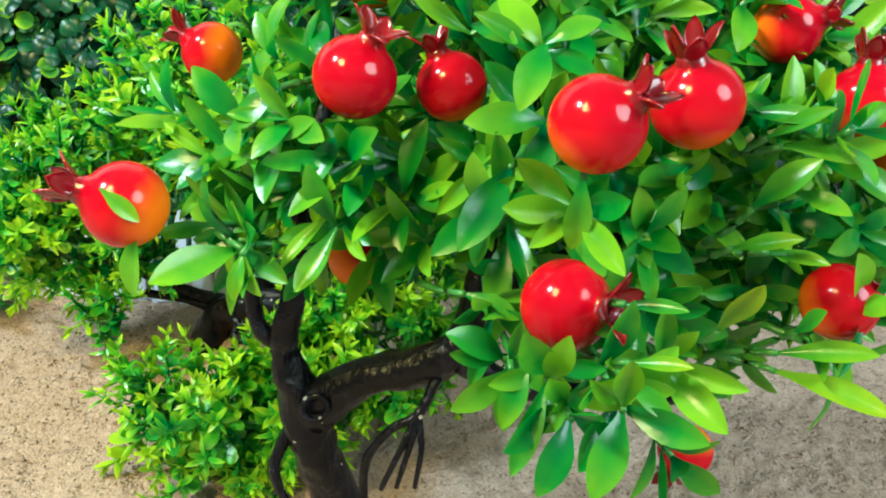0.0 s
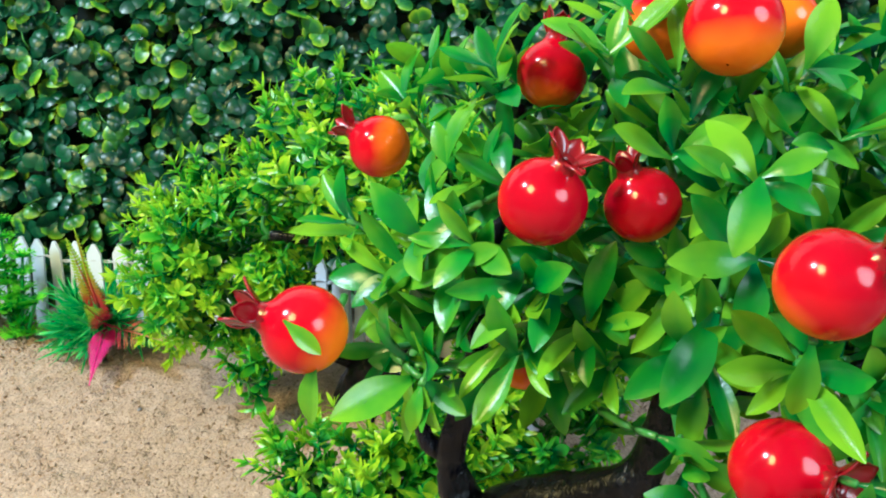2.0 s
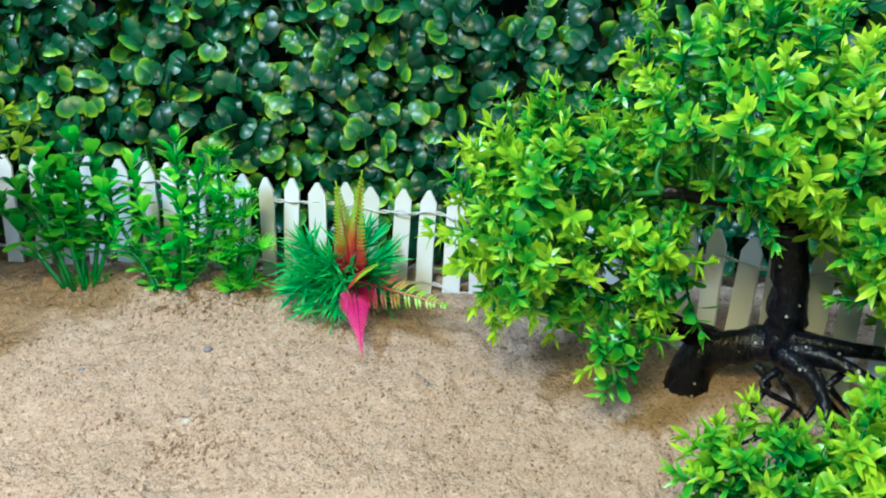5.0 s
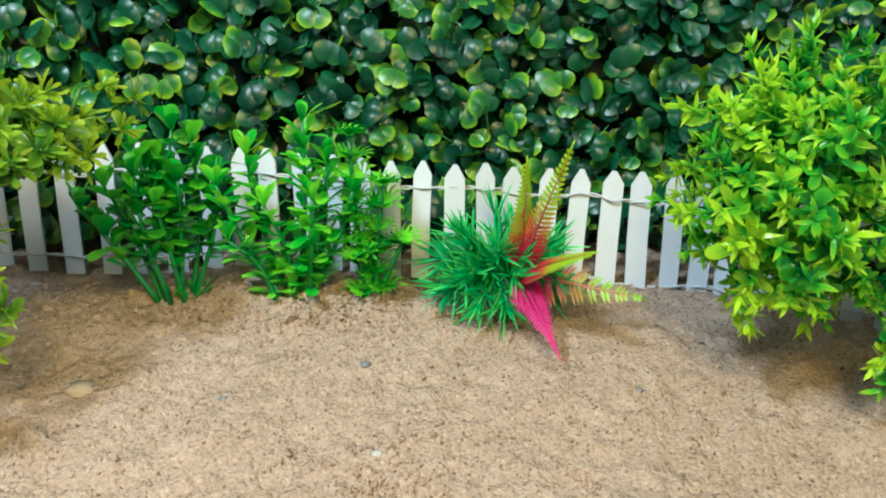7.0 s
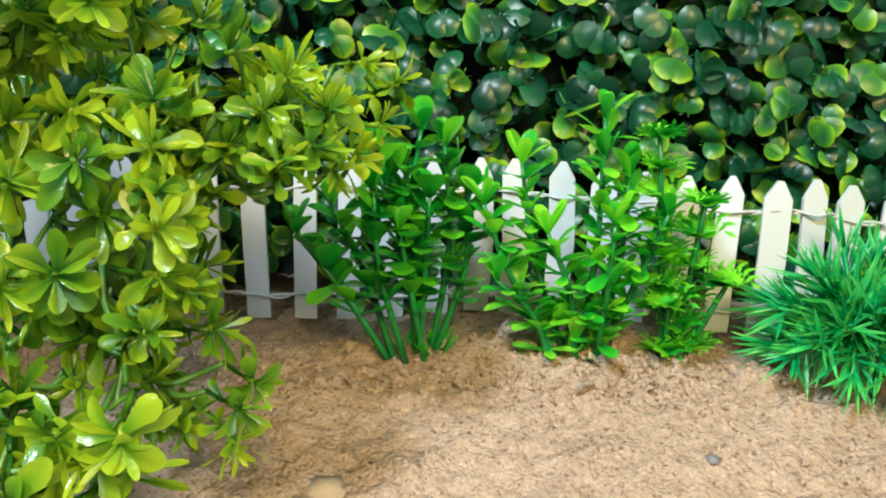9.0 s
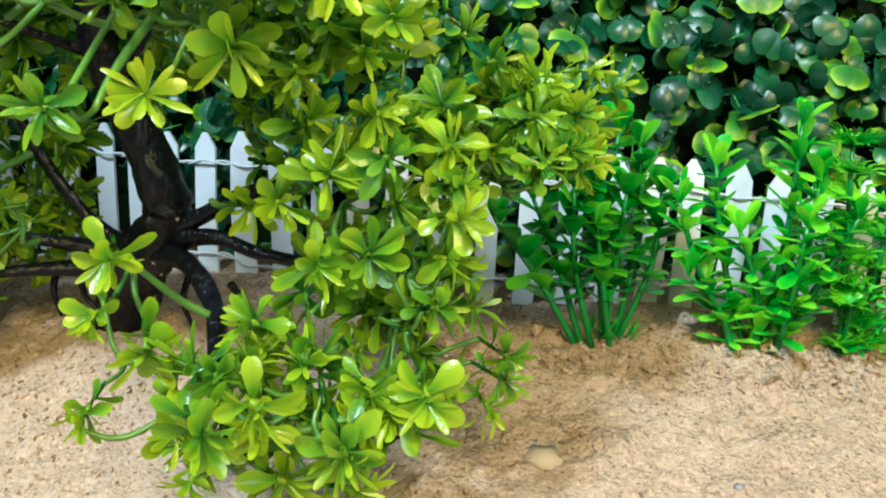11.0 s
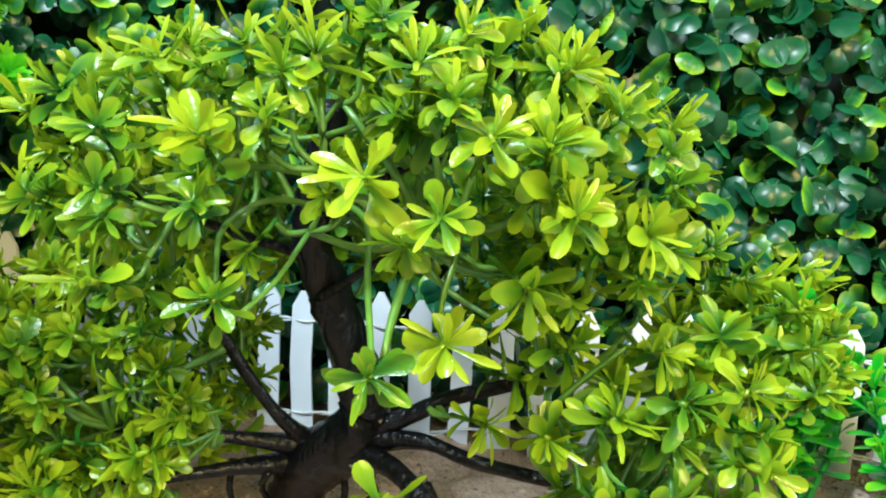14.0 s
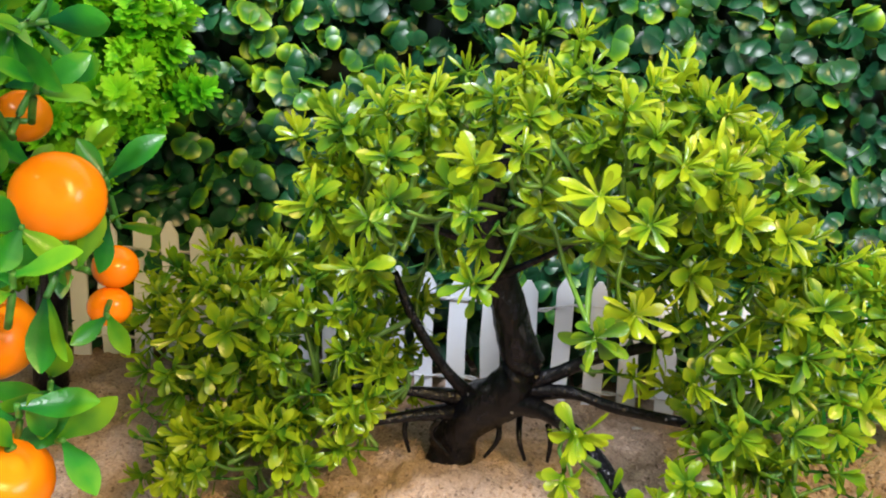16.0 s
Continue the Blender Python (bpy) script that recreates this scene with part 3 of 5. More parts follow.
def rosette_geo(seed):
    """A moulded whorl that opens along +z: spoon-shaped outer leaves round a bunch of thin round-tipped fingers."""
    r = random.Random(seed)
    g = Geo()
    g.add(tube_geo([((0, 0, -0.014), 0.0008), ((0, 0.0006, -0.006), 0.0009), ((0, 0, 0.001), 0.0012)], 5, 2), Matrix.Identity(4), 0.1)
    top = len(g.v) - 5
    if seed % 3 == 0:
        rings = ((2, -15, 0.0096, 0.0042, -0.0060, 0.10, 3), (r.choice((4, 5)), 10, 0.0132, 0.0056, 0.0, 0.18, 5),
                 (r.choice((3, 4)), 45, 0.0112, 0.0050, 0.0010, 0.36, 5), (r.choice((4, 5)), 58, 0.0122, 0.0020, 0.0014, 0.85, 3))
    else:
        rings = ((3, -12, 0.0092, 0.0042, -0.0050, 0.12, 3), (r.choice((3, 4, 5)), 10, 0.0122, 0.0052, 0.0, 0.25, 5),
                 (r.choice((3, 4, 5)), 38, 0.0112, 0.0040, 0.0010, 0.50, 5), (r.choice((6, 7, 8)), 52, 0.0126, 0.0020, 0.0014, 0.85, 3))
    for count, lift, length, width, z, tone, cols in rings:
        start = r.uniform(0, 6.283)
        for k in range(count):
            leaf = leaf_geo(length * r.uniform(0.66, 1.14), width * r.uniform(0.75, 1.2), "finger", 7, r.uniform(-0.35, 0.55), r.uniform(-0.65, 0.30), cols)
            m = Matrix.Translation((0, 0, z + r.uniform(-0.002, 0.001))) @ Matrix.Rotation(start + 2 * math.pi * k / count + r.uniform(-0.55, 0.55), 4, "Z") @ Matrix.Rotation(radians(lift + r.uniform(-28, 28)), 4, "X") @ Matrix.Rotation(radians(r.uniform(-45, 45)), 4, "Y")
            hang(g, leaf, m, tone + r.uniform(-0.15, 0.15), top + k % 5)
    return g


def bush_sprig_geo(seed, pointed=False):
    """A crooked stalk with loose whorls of small leaves, a few broad ones and a pale pointed star at its end."""
    r = random.Random(seed)
    g = Geo()
    stem = 0.024
    bend = (r.uniform(-0.003, 0.003), r.uniform(-0.003, 0.003))
    g.add(tube_geo([((0, 0, -0.006), 0.0007), ((bend[0], bend[1], stem * 0.5), 0.0007), ((0, 0, stem), 0.0006)], 4, 2), Matrix.Identity(4), 0.1)
    len_stem = len(g.v)
    for ring in range(6):
        t = ring / 5
        last = ring >= 4
        count = (5 if pointed else 4) + (ring == 5) if last else r.choice((2, 3, 3))
        for k in range(count):
            broad = not last and r.random() < (0.20 if pointed else 0.62)
            kind = "lance" if last or (pointed and not broad) else "spoon"
            L = (0.0074 if last else 0.0092 if broad else 0.0082) * r.uniform(0.70, 1.25)
            W = (0.0021 if last else 0.0054 if broad else 0.0027 if kind == "lance" else 0.0038) * r.uniform(0.85, 1.2)
            leaf = leaf_geo(L, W, kind, 5, r.uniform(-0.1, 0.5), r.uniform(-0.45, 0.25))
            a = 2 * math.pi * k / count + ring * 0.8 + r.uniform(-0.6, 0.6)
            sway = 1 - abs(2 * t - 1)
            m = Matrix.Translation((bend[0] * sway, bend[1] * sway, stem * (0.08 + 0.92 * t) + r.uniform(-0.002, 0.002) * (not last))) @ Matrix.Rotation(a, 4, "Z") @ Matrix.Rotation(radians((56 if ring == 5 else 34 if last else 16 + 6 * ring) + r.uniform(-26, 26)), 4, "X") @ Matrix.Rotation(radians(r.uniform(-40, 40)), 4, "Y")
            hang(g, leaf, m, min(1.0, 0.03 + 0.15 * ring + (0.16 if last else 0.0)), min(len_stem - 4, 3 * ring) + k % 4)
    return g


ROSETTES = [rosette_geo(s).mesh("rosette", M_LIME) for s in range(14)]
SPRIGS = [bush_sprig_geo(40 + s, s % 2 == 1).mesh("sprig", M_GREEN) for s in range(12)]


def inside(r, centre, radii, shell=0.55):
    """A place in the outer part of an ellipsoid, and the way out of it."""
    while True:
        d = Vector((r.uniform(-1, 1), r.uniform(-1, 1), r.uniform(-1, 1)))
        if shell < d.length <= 1.0:
            return Vector([centre[i] + d[i] * radii[i] for i in range(3)]), Vector([d[i] / radii[i] for i in range(3)]).normalized()


def twig(start, end, r0=0.0012, r1=0.0008, sag=0.0):
    a, b = Vector(start), Vector(end)
    mid = (a + b) / 2 + Vector((0, 0, -sag))
    return tube_geo([(a, r0), (mid, (r0 + r1) / 2), (b, r1)], 5, 4)


def nearest_on(lines, p):
    """The nearest point of the limbs."""
    best = None
    for line in lines:
        for row in line:
            d = (Vector(row[:3]) - p).length
            if best is None or d < best[0]:
                best = (d, Vector(row[:3]))
    return best[1]


def grow(tree, r, spots, name, meshes, limb_lines, stem_material, bunch=5, back=0.010, sizes=(0.8, 1.15)):
    """Hangs foliage on the limbs: each bunch of neighbours shares a bent twig."""
    spots = list(spots)
    while spots:
        first = spots.pop(0)
        spots.sort(key=lambda q: (q[0] - first[0]).length)
        own = [first]
        while spots and len(own) < bunch and (spots[0][0] - first[0]).length < 0.035:
            own.append(spots.pop(0))
        middle = sum((q[0] - q[1].normalized() * 0.022 for q in own), Vector()) / len(own)
        root = nearest_on(limb_lines, middle)
        if not 0.006 < (root - middle).length < 0.045:
            root = middle + Vector((0, 0.006, -0.004))
        bend = (root + middle) / 2 + Vector((r.uniform(-0.005, 0.005), r.uniform(-0.004, 0.004), -0.003))
        g = tube_geo([(root, 0.0016), (bend, 0.0013), (middle, 0.0010)], 5, 4)
        fork = len(g.v) - 5
        for p, d in own:
            end = p - d.normalized() * back
            mid = (middle + end) / 2 + Vector((r.uniform(-0.003, 0.003), r.uniform(-0.003, 0.003), -0.002))
            n = len(g.v)
            g.add(tube_geo([(middle, 0.0010), (mid, 0.0009), (end, 0.0008)], 4, 3), Matrix.Identity(4))
            g.f.append((n, n + 1, fork))
        part("twig", g.mesh("twig", stem_material), tree)
        for p, d in own:
            part(name, meshes[r.randrange(len(meshes))], tree, aim(p - d.normalized() * (back - 0.010) * 2, d, r.uniform(0, 6.28), r.uniform(*sizes)))


# ---- lime bonsai ----
LIME_CROWN = (
    (-0.595, 0.500, 0.290), (-0.581, 0.502, 0.289), (-0.602, 0.484, 0.280), (-0.580, 0.472, 0.276), (-0.560, 0.471, 0.273), (-0.545, 0.498, 0.278),
    (-0.534, 0.474, 0.266), (-0.522, 0.469, 0.255), (-0.509, 0.473, 0.247), (-0.570, 0.457, 0.265), (-0.593, 0.456, 0.266), (-0.611, 0.462, 0.268),
    (-0.633, 0.463, 0.264), (-0.662, 0.471, 0.255), (-0.680, 0.486, 0.249), (-0.644, 0.454, 0.247), (-0.616, 0.445, 0.247), (-0.602, 0.446, 0.252),
    (-0.578, 0.441, 0.240), (-0.552, 0.450, 0.250), (-0.539, 0.453, 0.248), (-0.562, 0.443, 0.232), (-0.532, 0.452, 0.233), (-0.514, 0.464, 0.228),
    (-0.642, 0.450, 0.234), (-0.671, 0.468, 0.229), (-0.617, 0.443, 0.232), (-0.615, 0.449, 0.209), (-0.576, 0.438, 0.197), (-0.655, 0.468, 0.207),
    (-0.561, 0.459, 0.199), (-0.600, 0.453, 0.262), (-0.561, 0.452, 0.257))
LIME_SIDES = (
    (-0.685, 0.512, 0.177), (-0.665, 0.507, 0.162), (-0.650, 0.511, 0.152), (-0.699, 0.503, 0.161), (-0.664, 0.518, 0.179), (-0.699, 0.511, 0.176),
    (-0.682, 0.500, 0.146), (-0.661, 0.505, 0.141), (-0.460, 0.507, 0.202), (-0.476, 0.513, 0.209), (-0.485, 0.516, 0.217), (-0.484, 0.471, 0.188),
    (-0.505, 0.478, 0.195), (-0.547, 0.514, 0.189), (-0.542, 0.511, 0.174), (-0.551, 0.504, 0.161), (-0.533, 0.478, 0.169), (-0.517, 0.469, 0.179),
    (-0.500, 0.468, 0.185), (-0.481, 0.466, 0.179), (-0.453, 0.501, 0.185), (-0.529, 0.492, 0.190), (-0.436, 0.563, 0.199), (-0.444, 0.552, 0.206), (-0.452, 0.540, 0.192), (-0.440, 0.556, 0.186), (-0.467, 0.473, 0.123))
LIME_LOW = (
    (-0.580, 0.458, 0.138), (-0.561, 0.451, 0.133), (-0.578, 0.448, 0.114), (-0.536, 0.436, 0.134), (-0.525, 0.432, 0.129), (-0.511, 0.481, 0.124),
    (-0.486, 0.483, 0.114), (-0.503, 0.432, 0.118), (-0.466, 0.485, 0.125), (-0.485, 0.463, 0.146), (-0.470, 0.477, 0.111), (-0.538, 0.429, 0.122),
    (-0.576, 0.462, 0.154), (-0.519, 0.466, 0.155), (-0.504, 0.461, 0.160), (-0.481, 0.463, 0.171), (-0.708, 0.516, 0.088), (-0.689, 0.507, 0.120),
    (-0.666, 0.512, 0.117), (-0.667, 0.505, 0.133), (-0.651, 0.512, 0.159), (-0.723, 0.510, 0.127), (-0.730, 0.536, 0.182), (-0.691, 0.502, 0.159))


def build_lime_tree():
    tree = thing("lime_bonsai", (-0.62, 0.55, 0.095), "plastic bonsai with black trunk and yellow-green leaf rosettes in sand", "artificial tree")
    trunk = tube_geo([((-0.624, 0.557, 0.070), 0.0145), ((-0.622, 0.555, 0.094), 0.0120), ((-0.619, 0.550, 0.110), 0.0108), ((-0.611, 0.543, 0.126), 0.0112), ((-0.598, 0.537, 0.138), 0.0105),
                      ((-0.592, 0.534, 0.152), 0.0088), ((-0.598, 0.532, 0.172), 0.0078), ((-0.606, 0.530, 0.196), 0.0070), ((-0.611, 0.526, 0.222), 0.0058), ((-0.600, 0.515, 0.255), 0.0040)], 16, 7, 0.22)
    part("trunk", trunk.mesh("trunk", M_BARK), tree, None, "glossy black moulded trunk")
    limbs = [
        [((-0.612, 0.545, 0.130), 0.0045), ((-0.626, 0.538, 0.146), 0.0025), ((-0.641, 0.535, 0.170), 0.0023), ((-0.650, 0.535, 0.190), 0.0017)],
        [((-0.615, 0.545, 0.130), 0.0045), ((-0.640, 0.537, 0.135), 0.0025), ((-0.662, 0.532, 0.138), 0.0021), ((-0.682, 0.530, 0.138), 0.0014)],
        [((-0.618, 0.545, 0.124), 0.0045), ((-0.645, 0.528, 0.126), 0.0025), ((-0.668, 0.520, 0.124), 0.0017), ((-0.682, 0.522, 0.124), 0.0011)],
        [((-0.596, 0.535, 0.140), 0.0051), ((-0.578, 0.530, 0.150), 0.0031), ((-0.560, 0.528, 0.160), 0.0028), ((-0.525, 0.525, 0.172), 0.0020)],
        [((-0.596, 0.535, 0.138), 0.0051), ((-0.572, 0.526, 0.144), 0.0028), ((-0.550, 0.518, 0.141), 0.0025), ((-0.505, 0.505, 0.140), 0.0017)],
        [((-0.600, 0.535, 0.134), 0.0056), ((-0.580, 0.520, 0.136), 0.0037), ((-0.562, 0.500, 0.127), 0.0034), ((-0.550, 0.470, 0.116), 0.0028), ((-0.538, 0.450, 0.110), 0.0023)],
        [((-0.610, 0.528, 0.190), 0.0020), ((-0.590, 0.510, 0.205), 0.0015), ((-0.570, 0.490, 0.222), 0.0011)],
        [((-0.611, 0.528, 0.205), 0.0020), ((-0.632, 0.510, 0.215), 0.0015), ((-0.655, 0.490, 0.228), 0.0011)],
        [((-0.612, 0.525, 0.215), 0.0019), ((-0.580, 0.530, 0.236), 0.0014), ((-0.545, 0.520, 0.245), 0.0011)],
    ]
    for line in limbs:
        part("limb", tube_geo(line, 9, 6, 0.12).mesh("limb", M_BARK), tree)
    r = random.Random(3)
    for k in range(7):
        x = -0.64 + 0.012 * k + r.uniform(-0.004, 0.004)
        root = tube_geo([((x, 0.542 + r.uniform(-0.008, 0.008), 0.124), 0.0016), ((x + r.uniform(-0.004, 0.004), 0.540, 0.114), 0.0013), ((x + r.uniform(-0.007, 0.007), 0.540, 0.104), 0.0008)], 6, 4)
        part("root", root.mesh("root", M_BARK), tree)
    for line in ([((-0.602, 0.521, 0.226), 0.0013), ((-0.588, 0.500, 0.222), 0.0013), ((-0.583, 0.475, 0.210), 0.0012), ((-0.577, 0.448, 0.198), 0.0010)],
                 [((-0.600, 0.520, 0.228), 0.0013), ((-0.580, 0.508, 0.222), 0.0013), ((-0.566, 0.498, 0.206), 0.0012), ((-0.550, 0.490, 0.198), 0.0010)],
                 [((-0.605, 0.520, 0.232), 0.0013), ((-0.622, 0.500, 0.236), 0.0013), ((-0.634, 0.484, 0.228), 0.0012), ((-0.640, 0.470, 0.214), 0.0010)],
                 [((-0.604, 0.522, 0.222), 0.0013), ((-0.618, 0.506, 0.226), 0.0012), ((-0.630, 0.498, 0.218), 0.0012), ((-0.626, 0.480, 0.206), 0.0010)],
                 [((-0.550, 0.470, 0.118), 0.0014), ((-0.562, 0.462, 0.122), 0.0012), ((-0.572, 0.456, 0.128), 0.0011), ((-0.578, 0.460, 0.144), 0.0009)],
                 [((-0.552, 0.474, 0.117), 0.0014), ((-0.560, 0.458, 0.110), 0.0012), ((-0.570, 0.450, 0.106), 0.0011), ((-0.580, 0.446, 0.110), 0.0009)]):
        part("stem", tube_geo([(p, w * 0.8) for p, w in line], 7, 6).mesh("stem", M_STEM_LIME), tree, None, "bare green stem")
    lines = [smooth_line(line, 6) for line in limbs]
    spots = []
    for p in LIME_CROWN + LIME_SIDES + LIME_LOW:
        spots.append((Vector(p), (Vector(p) - Vector((-0.59, 0.53, 0.19))).normalized() + Vector((r.uniform(-0.4, 0.4), -0.15, r.uniform(0.0, 0.8)))))
    for centre, radii, count in (((-0.590, 0.512, 0.232), (0.098, 0.066, 0.050), 205), ((-0.502, 0.510, 0.162), (0.044, 0.045, 0.043), 70), ((-0.470, 0.522, 0.180), (0.034, 0.040, 0.026), 38),
                                 ((-0.700, 0.546, 0.152), (0.072, 0.048, 0.048), 148), ((-0.715, 0.515, 0.112), (0.050, 0.024, 0.026), 34), ((-0.530, 0.452, 0.112), (0.045, 0.022, 0.022), 26), ((-0.500, 0.468, 0.130), (0.038, 0.028, 0.034), 18)):
        for n in range(count):
            p, out = inside(r, centre, radii, 0.5)
            if -0.650 < p.x < -0.562 and p.z < 0.205 and p.y < 0.54:
                continue
            if -0.545 < p.x < -0.500 and 0.150 < p.z < 0.200 and r.random() < 0.75:
                continue
            if -0.636 < p.x < -0.574 and p.z < 0.217 and p.y < 0.525:
                continue
            if p.z < 0.174 and p.x > -0.479 - 0.4 * (p.y - 0.51):
                continue
            spots.append((p, out + Vector((r.uniform(-0.9, 0.9), -0.05 + r.uniform(-0.6, 0.6), 0.30 + r.uniform(-0.7, 0.7)))))
    grow(tree, r, spots, "rosette", ROSETTES, lines, M_STEM_LIME, 4, 0.010, (0.74, 1.12))


build_lime_tree()


# ---- green bonsai behind the pomegranate ----
def build_green_tree():
    tree = thing("green_bonsai", (-0.065, 0.505, 0.085), "plastic bonsai with black trunk and small bright green leaves", "artificial tree")
    trunk = tube_geo([((-0.068, 0.506, 0.078), 0.0120), ((-0.066, 0.505, 0.098), 0.0108), ((-0.060, 0.503, 0.112), 0.0095), ((-0.046, 0.496, 0.119), 0.0082), ((-0.031, 0.490, 0.126), 0.0092),
                      ((-0.031, 0.488, 0.150), 0.0085), ((-0.034, 0.490, 0.175), 0.0075), ((-0.040, 0.488, 0.205), 0.006), ((-0.055, 0.485, 0.240), 0.004)], 14, 6, 0.18)
    part("trunk", trunk.mesh("trunk", M_BARK), tree, None, "glossy black moulded trunk")
    limbs = [
        [((-0.055, 0.512, 0.116), 0.006), ((-0.072, 0.505, 0.124), 0.0036), ((-0.092, 0.500, 0.134), 0.003), ((-0.125, 0.49, 0.150), 0.0022)],
        [((-0.056, 0.514, 0.112), 0.006), ((-0.080, 0.510, 0.120), 0.0034), ((-0.104, 0.508, 0.124), 0.0024)],
        [((-0.030, 0.484, 0.128), 0.007), ((-0.008, 0.478, 0.128), 0.004), ((0.030, 0.475, 0.126), 0.003)],
        [((-0.030, 0.484, 0.124), 0.007), ((-0.010, 0.468, 0.124), 0.0034), ((0.012, 0.455, 0.112), 0.0026), ((0.025, 0.445, 0.100), 0.0020)],
        [((-0.032, 0.482, 0.122), 0.007), ((-0.022, 0.460, 0.116), 0.0030), ((-0.022, 0.435, 0.096), 0.0022), ((-0.030, 0.410, 0.085), 0.0018)],
        [((-0.035, 0.488, 0.185), 0.006), ((-0.065, 0.475, 0.195), 0.004), ((-0.100, 0.465, 0.200), 0.003)],
        [((-0.036, 0.488, 0.195), 0.005), ((-0.010, 0.480, 0.215), 0.004), ((0.020, 0.470, 0.230), 0.003)],
    ]
    for line in limbs:
        part("limb", tube_geo(line, 9, 6, 0.12).mesh("limb", M_BARK), tree)
    r = random.Random(8)
    for k in range(6):
        x = -0.045 + 0.009 * k
        y = 0.482 + r.uniform(-0.012, 0.014)
        root = tube_geo([((x, y, 0.118), 0.0020), ((x + r.uniform(-0.012, 0.006), y - 0.004, 0.110), 0.0017), ((x + r.uniform(-0.004, 0.012), y - 0.008, 0.099), 0.0014), ((x + r.uniform(-0.022, 0.012), y - 0.010, 0.084), 0.0008)], 6, 4)
        part("root", root.mesh("root", M_BARK), tree)
    lines = [smooth_line(line, 6) for line in limbs]
    spots = []
    for centre, radii, count in (((-0.052, 0.488, 0.228), (0.074, 0.062, 0.054), 165), ((-0.138, 0.504, 0.178), (0.054, 0.056, 0.058), 165), ((-0.036, 0.405, 0.092), (0.058, 0.035, 0.040), 115),
                                 ((0.055, 0.480, 0.190), (0.070, 0.050, 0.075), 115), ((-0.005, 0.455, 0.215), (0.055, 0.040, 0.048), 90), ((0.034, 0.435, 0.115), (0.055, 0.030, 0.045), 90),
                                 ((-0.112, 0.464, 0.124), (0.015, 0.012, 0.017), 9), ((-0.094, 0.474, 0.164), (0.022, 0.022, 0.026), 22), ((-0.002, 0.448, 0.182), (0.026, 0.016, 0.034), 26), ((-0.008, 0.412, 0.092), (0.042, 0.030, 0.036), 50)):
        for n in range(count):
            p, out = inside(r, centre, radii, 0.5)
            if -0.082 < p.x < 0.000 and p.z < 0.140 and 0.435 < p.y < 0.52:
                continue
            if p.y > 0.515 and p.x > -0.095:
                continue
            if -0.062 < p.x < -0.024 and p.z < 0.186 and 0.435 < p.y < 0.50:
                continue
            spots.append((p, out + Vector((r.uniform(-0.6, 0.6), -0.2 + r.uniform(-0.5, 0.5), 0.35 + r.uniform(-0.5, 0.5)))))
    grow(tree, r, spots, "sprig", SPRIGS, lines, M_STEM, 6, 0.018, (0.80, 1.22))


build_green_tree()


# ---- pomegranate bonsai ----
def fruit_mesh(material):
    R = 0.0118
    prof = [(0.0003, -R * 0.97)] + [(R * math.sin(a), -R * math.cos(a) * 0.97) for a in np.linspace(0.15, 2.72, 15)] + [(R * 0.34, R * 0.98), (R * 0.30, R * 1.06), (0.0004, R * 1.07)]
    return lathe_geo(prof, 28).mesh("pomegranate", material)


def calyx_geo(seed):
    r = random.Random(seed)
    g = Geo()
    R = 0.0118
    g.add(lathe_geo([(R * 0.40, R * 0.88), (R * 0.33, R * 1.02), (R * 0.30, R * 1.14), (R * 0.22, R * 1.16), (R * 0.16, R * 1.05)], 12), Matrix.Identity(4))
    for k in range(5):
        a = 2 * math.pi * k / 5 + r.uniform(-0.25, 0.25)
        lobe = leaf_geo(R * r.uniform(0.50, 0.85), R * r.uniform(0.38, 0.50), "lance", 6, 0.25, r.uniform(-0.25, 0.3), 5)
        n = len(lobe.v)
        lobe.v += [p - Vector((0, 0, 0.0007)) for p in lobe.v]
        lobe.uv += lobe.uv
        lobe.f += [tuple(i + n for i in reversed(f)) for f in lobe.f]
        rim = list(range(0, n, 5)) + list(range(n - 4, n)) + list(range(n - 6, 0, -5)) + [3, 2, 1, 0]
        lobe.f += [(q, p, p + n, q + n) for p, q in zip(rim, rim[1:])]
        first = len(g.v)
        g.add(lobe, Matrix.Rotation(a, 4, "Z") @ Matrix.Translation((0, R * 0.20, R * 1.05)) @ Matrix.Rotation(radians(r.uniform(32, 78)), 4, "X"))
        g.f.append((first, first + 4, 36 + k))
    return g


POM_FRUIT, POM_FRUIT_RIPE = fruit_mesh(M_FRUIT), fruit_mesh(M_FRUIT_ORANGE)
POM_CALYX = [calyx_geo(s).mesh("calyx", M_CALYX) for s in range(4)]
